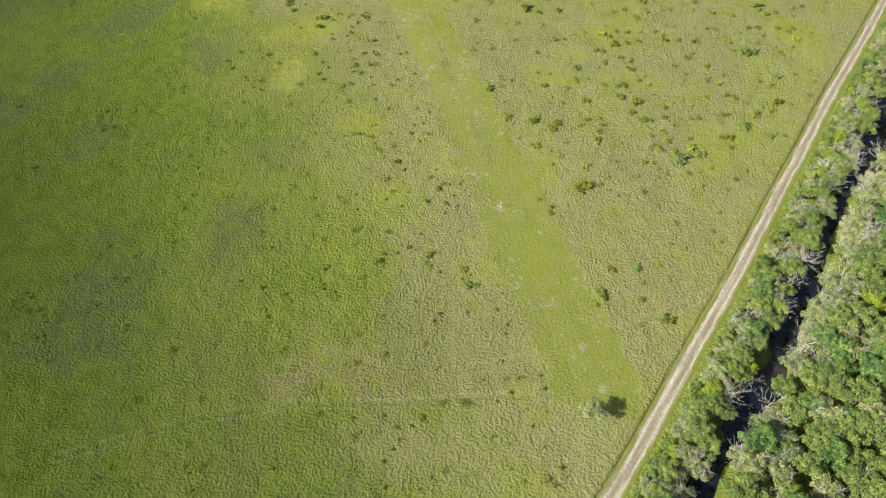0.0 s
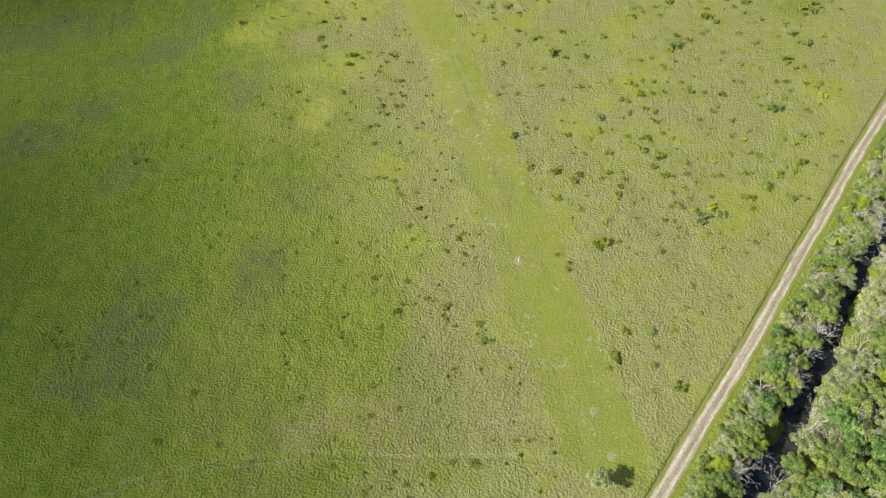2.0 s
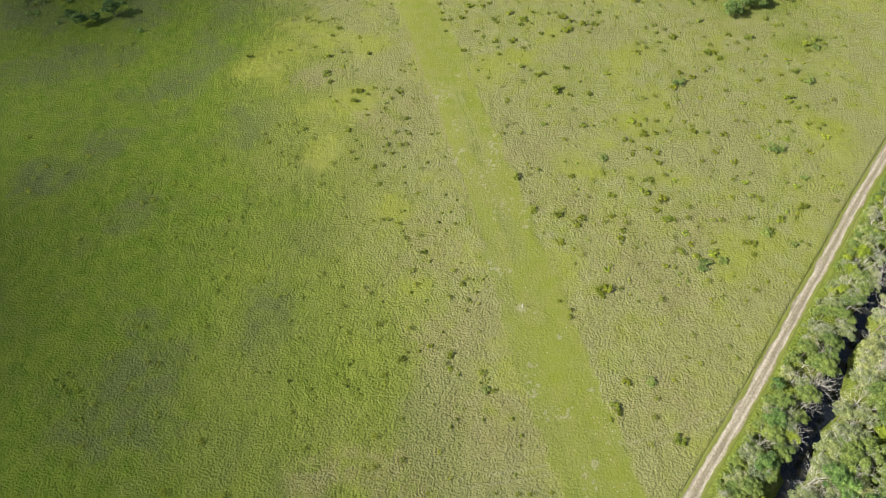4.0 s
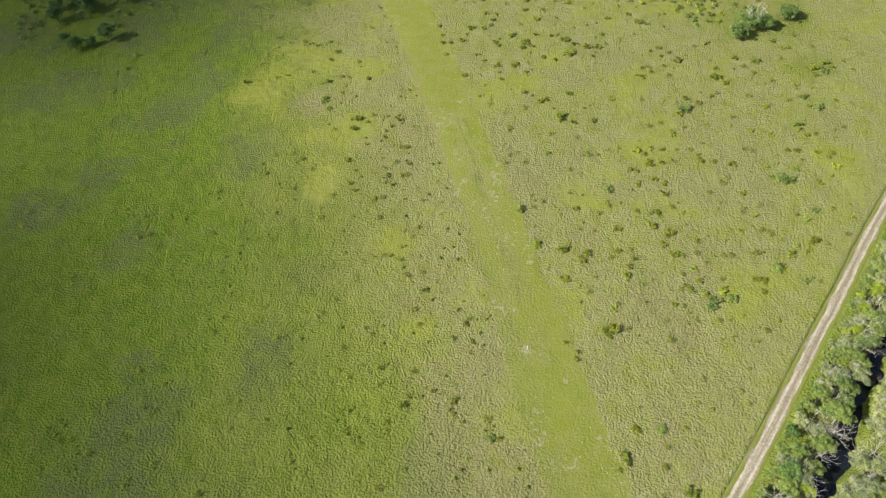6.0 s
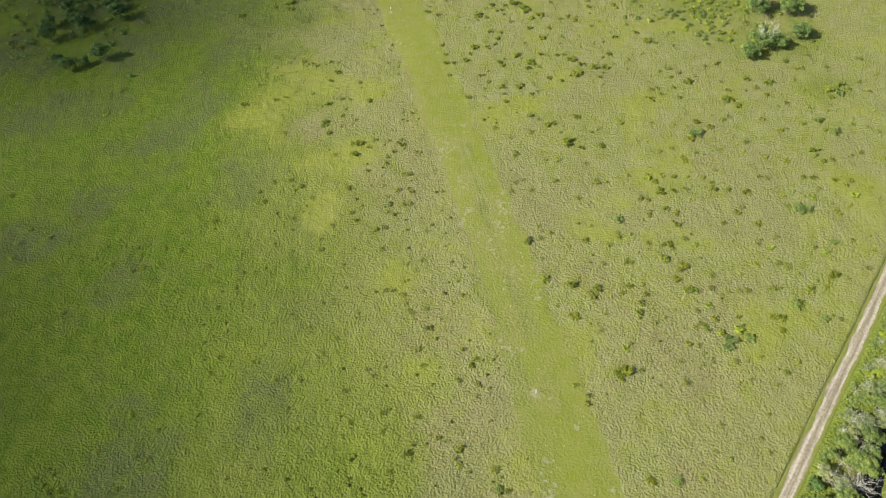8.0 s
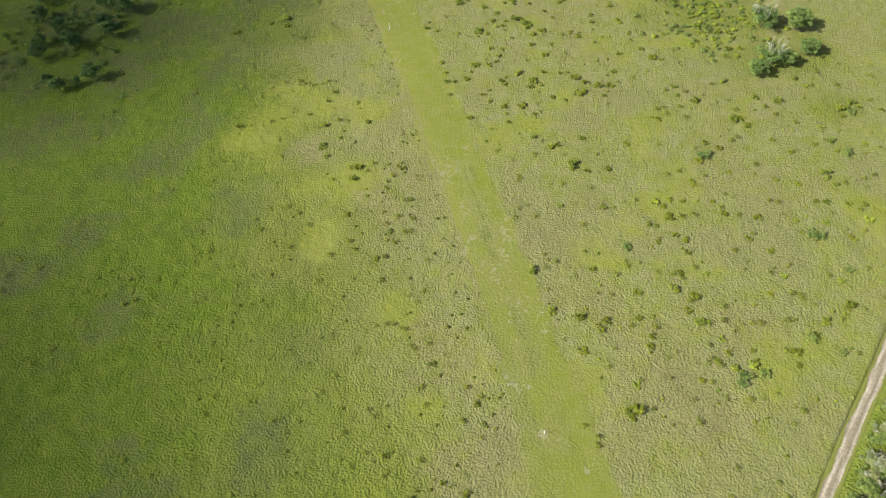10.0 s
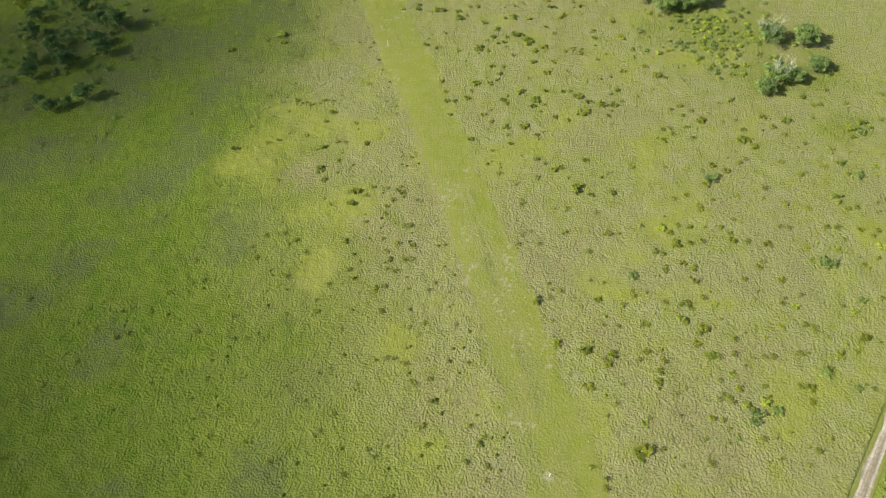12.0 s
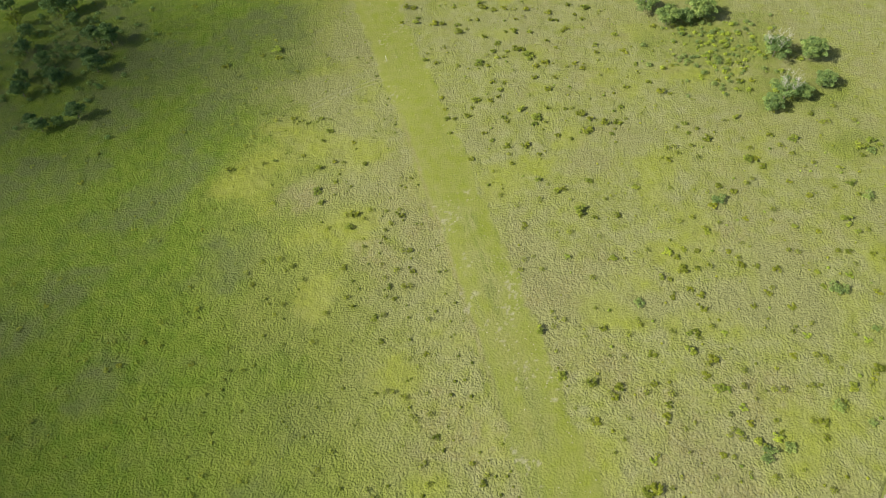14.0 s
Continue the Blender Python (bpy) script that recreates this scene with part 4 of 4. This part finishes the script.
WEEDS_6 = [(38.9, 115.4, 0.58), (-117.3, 115.6, 0.55), (-62.9, 115.7, 0.52), (45.0, 116.2, 0.34), (62.4, 116.4, 0.56), (32.4, 116.5, 0.58), (-39.9, 116.6, 0.25), (56.9, 116.9, 0.34), (16.7, 117.4, 0.48), (14.1, 117.5, 0.36), (-45.6, 117.9, 0.52), (3.8, 118.1, 0.36), (54.6, 118.2, 0.46), (70.8, 119.1, 0.45), (54.6, 119.2, 0.46), (53.0, 119.5, 0.58), (-46.1, 120.6, 0.39), (-79.3, 121.1, 0.54), (9.6, 121.7, 0.37), (31.7, 122.2, 0.48), (18.2, 122.4, 0.49), (26.7, 123.5, 0.48), (3.5, 123.7, 0.50), (-55.0, 124.0, 0.40), (73.3, 124.0, 0.46), (-74.7, 124.0, 0.41), (-22.2, 124.2, 0.51), (61.5, 124.3, 0.35), (49.9, 124.4, 0.47), (-72.4, 124.8, 0.55), (20.7, 124.8, 0.49), (-31.9, 124.9, 0.52), (-44.3, 124.9, 0.53)]
WEEDS_7 = [(34.7, 125.2, 0.48), (5.6, 125.3, 0.50), (3.7, 125.6, 0.38), (50.8, 125.6, 0.36), (20.2, 126.0, 0.49), (53.9, 126.5, 0.48), (69.8, 126.5, 0.47), (-53.9, 126.8, 0.40), (-38.7, 126.8, 0.40), (3.1, 127.2, 0.38), (11.9, 128.5, 0.38), (-40.4, 128.9, 0.54), (-117.1, 129.3, 0.58), (-31.9, 129.6, 0.40), (-106.9, 131.3, 0.58), (-28.4, 132.3, 0.54), (-27.0, 132.6, 0.54), (28.2, 132.8, 0.38), (-51.0, 133.2, 0.55), (-32.8, 134.4, 0.54), (-64.1, 134.5, 0.56), (48.4, 134.9, 0.50), (11.9, 136.1, 0.52), (27.8, 136.2, 0.51), (-30.4, 136.6, 0.55), (72.1, 136.7, 0.49), (-3.3, 137.6, 0.53), (1.3, 138.0, 0.53), (-33.9, 138.1, 0.41), (-57.5, 138.6, 0.57), (36.8, 139.9, 0.51), (-2.6, 140.4, 0.54), (-0.6, 141.4, 0.40)]
WEEDS_8 = [(66.7, 141.6, 0.50), (-29.7, 142.0, 0.56), (42.9, 142.5, 0.51), (72.7, 142.8, 0.50), (-38.7, 142.9, 0.42), (24.1, 143.9, 0.53), (74.4, 144.3, 0.50), (55.7, 144.4, 0.51), (53.9, 144.8, 0.51), (44.6, 146.7, 0.39), (14.0, 147.3, 0.54), (-34.5, 147.8, 0.43), (-48.1, 148.1, 0.44), (7.5, 148.4, 0.55), (-2.8, 149.1, 0.42), (-33.4, 150.0, 0.58), (37.3, 150.6, 0.53), (71.8, 151.0, 0.51), (-40.1, 151.2, 0.58), (-44.5, 152.3, 0.59), (40.8, 152.3, 0.40), (32.1, 152.3, 0.54), (76.7, 152.7, 0.52), (52.2, 153.2, 0.40), (35.0, 153.6, 0.54), (78.9, 153.7, 0.52), (-35.0, 153.8, 0.44), (-38.9, 153.8, 0.59), (-31.8, 154.1, 0.44), (-93.5, 154.5, 0.47), (-4.3, 155.9, 0.43), (53.4, 156.3, 0.54), (27.1, 156.9, 0.28)]
WEEDS_9 = [(0.9, 158.4, 0.57), (8.3, 158.5, 0.43), (16.1, 158.8, 0.42), (-8.2, 159.3, 0.58), (39.7, 161.4, 0.56), (72.9, 161.5, 0.54), (31.4, 162.7, 0.42), (2.9, 163.0, 0.44), (68.8, 163.8, 0.50), (49.0, 164.5, 0.56), (50.8, 165.8, 0.56), (-98.5, 165.9, 0.33), (-74.0, 167.0, 0.48), (-10.3, 167.3, 0.45), (-69.0, 168.8, 0.48), (-48.3, 169.7, 0.47), (63.7, 170.2, 0.42), (-124.0, 170.5, 0.51), (65.9, 171.6, 0.56), (31.0, 172.9, 0.44), (39.4, 173.1, 0.58), (-6.4, 173.2, 0.46), (61.6, 174.4, 0.57), (34.9, 174.5, 0.59), (-75.4, 175.1, 0.49), (32.4, 176.1, 0.59), (52.1, 176.2, 0.58), (34.3, 176.6, 0.59), (38.4, 177.0, 0.59), (59.4, 177.3, 0.58), (-74.4, 178.9, 0.50), (47.9, 179.0, 0.44), (-41.9, 179.0, 0.32)]
WEEDS_10 = [(51.2, 179.8, 0.44), (86.4, 180.6, 0.57), (-81.3, 183.5, 0.51), (35.5, 183.8, 0.45), (2.8, 185.3, 0.47), (-69.5, 185.3, 0.51), (73.2, 186.3, 0.59), (47.8, 186.5, 0.45), (79.6, 186.9, 0.58), (23.5, 187.0, 0.46), (27.6, 189.2, 0.47), (89.5, 190.4, 0.44), (9.9, 190.9, 0.48), (88.6, 191.1, 0.59), (76.1, 192.1, 0.60), (31.7, 192.1, 0.47), (-46.1, 193.7, 0.51), (82.5, 195.7, 0.45), (-1.3, 196.4, 0.49), (-113.2, 203.5, 0.56), (-85.4, 204.8, 0.55), (17.8, 204.9, 0.49), (-5.8, 206.9, 0.51), (9.1, 208.9, 0.51), (-21.7, 209.1, 0.52), (38.1, 209.2, 0.49), (-59.9, 212.5, 0.55), (-115.4, 212.7, 0.38), (-13.7, 214.1, 0.53), (-61.7, 214.4, 0.55), (-91.1, 217.5, 0.54), (-26.4, 218.4, 0.51), (-78.3, 222.0, 0.54)]
WEEDS_11 = [(-20.2, 226.9, 0.52), (-19.6, 232.0, 0.52), (-3.2, 233.5, 0.52), (-78.4, 234.2, 0.56), (-61.5, 234.3, 0.37), (20.0, 236.1, 0.51), (-6.7, 237.2, 0.53), (-125.1, 238.8, 0.59)]
random.seed(8)
for places, choice in ((DARK_SHRUBS_1 + DARK_SHRUBS_2 + DARK_SHRUBS_3 + DARK_SHRUBS_4 + DARK_SHRUBS_5 + DARK_SHRUBS_6 + DARK_SHRUBS_7 + DARK_SHRUBS_8, dark_shrubs * 3 + green_shrubs[:1]), (GREEN_SHRUBS_1, green_shrubs), (YELLOW_SHRUBS_1, yellow_shrubs)):
    for x, y, r in places:
        stand(random.choice(choice), x, y, r / (0.98 if x < strip_x(y) else 0.9), squash=random.uniform(0.55, 0.95))


def weed_clumps(name, seed, count, spots, size, material, label, widths=None):
    """Small leafy clumps too many to count, as one mesh."""
    rng = np.random.default_rng(seed)
    x, y = spots(rng, count)
    z = ground_height(x, y)
    r = size * rng.uniform(0.5, 1.3, count) if widths is None else widths
    lobes = [((x[k], y[k], z[k] + r[k] * 0.5), (r[k], r[k], r[k] * 0.75)) for k in range(count)]
    data = leaves(name, rng, lobes, int(count * 46 * max(1, (size / 0.4) ** 1.6)), 0.14, 1.4)
    data.materials.append(material)
    return tagged(new(name, data), label, "weeds", kind="stuff")


def east_of_strip(rng, n):
    y = 56 + 194 * np.sqrt(rng.uniform(0.02, 1, n))
    low, high = strip_x(y) + 7.6, road_x(y) - 4
    return low + (high - low) * rng.uniform(0, 1, n), y


def west_of_strip(rng, n):
    y = rng.uniform(24, 250, n)
    return strip_x(y) - 7.8 - 90 * rng.uniform(0, 1, n) ** 1.5, y


def on_verge(rng, n):
    y = rng.uniform(14, 150, n)
    return road_x(y) + rng.uniform(2.6, 4.6, n), y


SMALL = np.array(WEEDS_1 + WEEDS_2 + WEEDS_3 + WEEDS_4 + WEEDS_5 + WEEDS_6 + WEEDS_7 + WEEDS_8 + WEEDS_9 + WEEDS_10 + WEEDS_11)
weed_clumps("verge_scrub", 67, 210, on_verge, 0.6, leaf_green, "low leafy scrub along the verge of the track")
weed_clumps("weeds", 60, len(SMALL), lambda rng, n: (SMALL[:, 0], SMALL[:, 1]), 0.42, leaf_olive, "small dark weed clumps dotted over the meadow", 1.3 * SMALL[:, 2])
weed_clumps("weeds", 61, 400, east_of_strip, 0.24, leaf_olive, "small dark weed clumps scattered over the rough meadow")
weed_clumps("weeds", 62, 110, east_of_strip, 0.3, leaf_yellow, "small yellow-green weed clumps scattered over the rough meadow")
def in_thicket(rng, n):
    return rng.normal(51, 8.5, n), np.clip(rng.normal(218, 11, n), 196, 250)


def in_shade(rng, n):
    return rng.normal(-147, 13, n), np.clip(rng.normal(214, 16, n), 178, 252)


weed_clumps("thicket_scrub", 66, 170, in_shade, 0.85, leaf_deep, "low dark scrub between the trees of the thicket")
weed_clumps("thicket_scrub", 64, 80, in_thicket, 0.7, leaf_yellow, "low yellow-green scrub between the meadow trees")
weed_clumps("thicket_scrub", 65, 130, in_thicket, 0.7, leaf_green, "low green scrub between the meadow trees")
weed_clumps("weeds", 63, 620, west_of_strip, 0.24, leaf_olive, "small dark weed clumps scattered over the lush meadow")
for proto in (*kinds, lone, meadow_tree, half_dead, thicket, bright, *dark_shrubs, *green_shrubs, *yellow_shrubs):
    clear(proto)


# ---- marker posts on the mown strip ----
def marker_post():
    thing = tagged(new("marker_post"), "slim white marker post in a bare patch of the mown strip", "marker post", "marker posts")
    bm = bmesh.new()
    bmesh.ops.create_cone(bm, cap_ends=True, segments=10, radius1=0.05, radius2=0.05, depth=2.0, matrix=Matrix.Translation((0, 0, 0.7)))
    data = bpy.data.meshes.new("post")
    bm.to_mesh(data)
    bm.free()
    part("post", data, white_paint, thing)
    bm = bmesh.new()
    bmesh.ops.create_cone(bm, cap_ends=True, segments=10, radius1=0.06, radius2=0.03, depth=0.1, matrix=Matrix.Translation((0, 0, 1.74)))
    data = bpy.data.meshes.new("cap")
    bm.to_mesh(data)
    bm.free()
    part("cap", data, white_paint, thing)
    return thing


post = marker_post()
for x, y in (POSTS[1], POSTS[3]):
    stand(post, x, y, 1.0)
clear(post)


def brush_pile(x, y):
    """Cut bare branches heaped beside the track."""
    pick = random.Random(66)
    thing = tagged(new("brush_pile"), "heap of bleached cut branches beside the track", "brush pile")
    thing.matrix_world = Matrix.Translation((x, y, float(ground_height(np.array([x]), np.array([y]))[0]) + 0.1))
    for k in range(16):
        a = pick.uniform(0, 6.28)
        foot = (pick.uniform(-1.2, 1.2), pick.uniform(-1.6, 1.6), pick.uniform(0, .5))
        more, _ = branching(pick, foot, (math.cos(a), math.sin(a), 0.1), pick.uniform(1.2, 2.2), .035, 2, 0.5, 0.05)
        part("branch", joined("branch", more), bare_wood, thing)
    return thing


brush_pile(27.2, 32.6)


# ---- grasses ----
def grasses(name, count, size, blades, label, keep, seed, lean=0.9):
    """Tufts of a few bent blades each, scattered over the meadow, as one sward."""
    rng = np.random.default_rng(seed)
    y = rng.uniform(24, 256, count)
    left, right = -80 - (y - 29) * 0.53, road_x(y) + 4.2
    x = left + rng.uniform(0, 1, count) * 330
    ok = (x < right) & keep(x, y, rng) & (np.abs(x - road_x(y)) * ACROSS > 1.2)
    x, y = x[ok], y[ok]
    n = len(x)
    z = ground_height(x, y) - 0.03
    s = size * rng.uniform(0.55, 1.4, n)
    turn = rng.normal(0.75, 1.9, (n, blades))
    far = s[:, None] * rng.uniform(0.35, lean, (n, blades))
    high = s[:, None] * rng.uniform(0.15, 0.55, (n, blades))
    wide = s[:, None] * rng.uniform(0.10, 0.2, (n, blades))
    dx, dy = np.cos(turn), np.sin(turn)
    bx, by = x[:, None] + dx * s[:, None] * 0.1, y[:, None] + dy * s[:, None] * 0.1
    foot = np.repeat(z[:, None], blades, 1)
    a = np.stack([bx - dy * wide, by + dx * wide, foot], 2)
    b = np.stack([bx + dy * wide, by - dx * wide, foot], 2)
    c = np.stack([x[:, None] + dx * far, y[:, None] + dy * far, foot + high], 2)
    corners = np.stack([a, b, c], 2).reshape(-1, 3)
    data = mesh_of(name, corners, np.arange(len(corners)).reshape(-1, 3))
    colour = np.stack(growth_at(x, y), 1).astype(np.float32)
    data.attributes.new("growth", "FLOAT_COLOR", "POINT").data.foreach_set("color", np.repeat(colour, blades * 3, 0).ravel())
    data.attributes.new("worn", "FLOAT", "POINT").data.foreach_set("value", np.repeat((0.6 * worn_at(x, y)).astype(np.float32), blades * 3))
    data.attributes.new("rust", "FLOAT", "POINT").data.foreach_set("value", np.repeat(rust_at(x, y).astype(np.float32), blades * 3))
    data.materials.append(grass_blade)
    return tagged(new(name, data), label, "grass", kind="stuff")


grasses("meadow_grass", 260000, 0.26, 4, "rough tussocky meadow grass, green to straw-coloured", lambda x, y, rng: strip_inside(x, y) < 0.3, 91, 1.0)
grasses("mown_grass", 160000, 0.13, 3, "short mown grass on the strip", lambda x, y, rng: strip_inside(x, y) > 0.3, 92, 1.3)


def clods():
    """Pale dry clods and tufts lying on the mown strip."""
    rng = np.random.default_rng(101)
    n = 380
    y = rng.uniform(46, 245, n)
    x = strip_x(y) + np.where(rng.uniform(0, 1, n) < 0.6, rng.normal(4.8, 1.0, n), rng.uniform(-6, 6, n))
    z = ground_height(x, y)
    ball = np.array([(1, 0, 0), (-1, 0, 0), (0, 1, 0), (0, -1, 0), (0, 0, 1), (0, 0, -1)], float)
    faces = np.array([(0, 2, 4), (2, 1, 4), (1, 3, 4), (3, 0, 4), (2, 0, 5), (1, 2, 5), (3, 1, 5), (0, 3, 5)])
    size = rng.uniform(0.05, 0.16, n)[:, None, None] * np.array([1.0, 1.0, 0.5])
    corners = ball[None] * size * rng.uniform(0.6, 1.3, (n, 6, 1)) + np.stack([x, y, z + 0.05], 1)[:, None]
    all_faces = (faces[None] + 6 * np.arange(n)[:, None, None]).reshape(-1, 3)
    data = mesh_of("clods", corners.reshape(-1, 3), all_faces)
    data.materials.append(pale_rubble)
    return tagged(new("clods", data), "pale dry clods scattered on the mown strip", "clods", kind="stuff")


clods()


# ---- an unseen cloud, added to shade the west of the meadow ----
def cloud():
    """A bank of round puffs high up towards the sun, out of view."""
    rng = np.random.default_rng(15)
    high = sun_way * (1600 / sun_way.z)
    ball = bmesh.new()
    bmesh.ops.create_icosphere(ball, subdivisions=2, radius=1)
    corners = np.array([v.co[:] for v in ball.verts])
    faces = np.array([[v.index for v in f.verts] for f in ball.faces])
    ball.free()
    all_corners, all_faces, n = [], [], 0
    # puff count, centre and half sizes of the ground to darken, puff size
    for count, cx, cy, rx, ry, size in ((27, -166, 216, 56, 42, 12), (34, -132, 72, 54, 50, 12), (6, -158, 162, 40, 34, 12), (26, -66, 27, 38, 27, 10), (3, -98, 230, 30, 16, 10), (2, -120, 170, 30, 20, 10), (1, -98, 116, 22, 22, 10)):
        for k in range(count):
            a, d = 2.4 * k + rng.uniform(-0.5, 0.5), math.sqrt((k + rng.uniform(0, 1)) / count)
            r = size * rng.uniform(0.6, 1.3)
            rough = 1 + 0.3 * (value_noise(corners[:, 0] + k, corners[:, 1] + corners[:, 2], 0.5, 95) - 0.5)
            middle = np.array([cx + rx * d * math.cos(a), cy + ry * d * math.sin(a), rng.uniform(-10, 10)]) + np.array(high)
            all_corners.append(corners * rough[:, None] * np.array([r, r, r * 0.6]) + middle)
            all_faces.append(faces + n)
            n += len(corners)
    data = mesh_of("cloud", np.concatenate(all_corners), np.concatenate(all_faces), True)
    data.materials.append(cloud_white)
    return tagged(new("cloud", data), "unseen bank of white cloud puffs, placed to shade the west of the meadow", "cloud", kind="structure")


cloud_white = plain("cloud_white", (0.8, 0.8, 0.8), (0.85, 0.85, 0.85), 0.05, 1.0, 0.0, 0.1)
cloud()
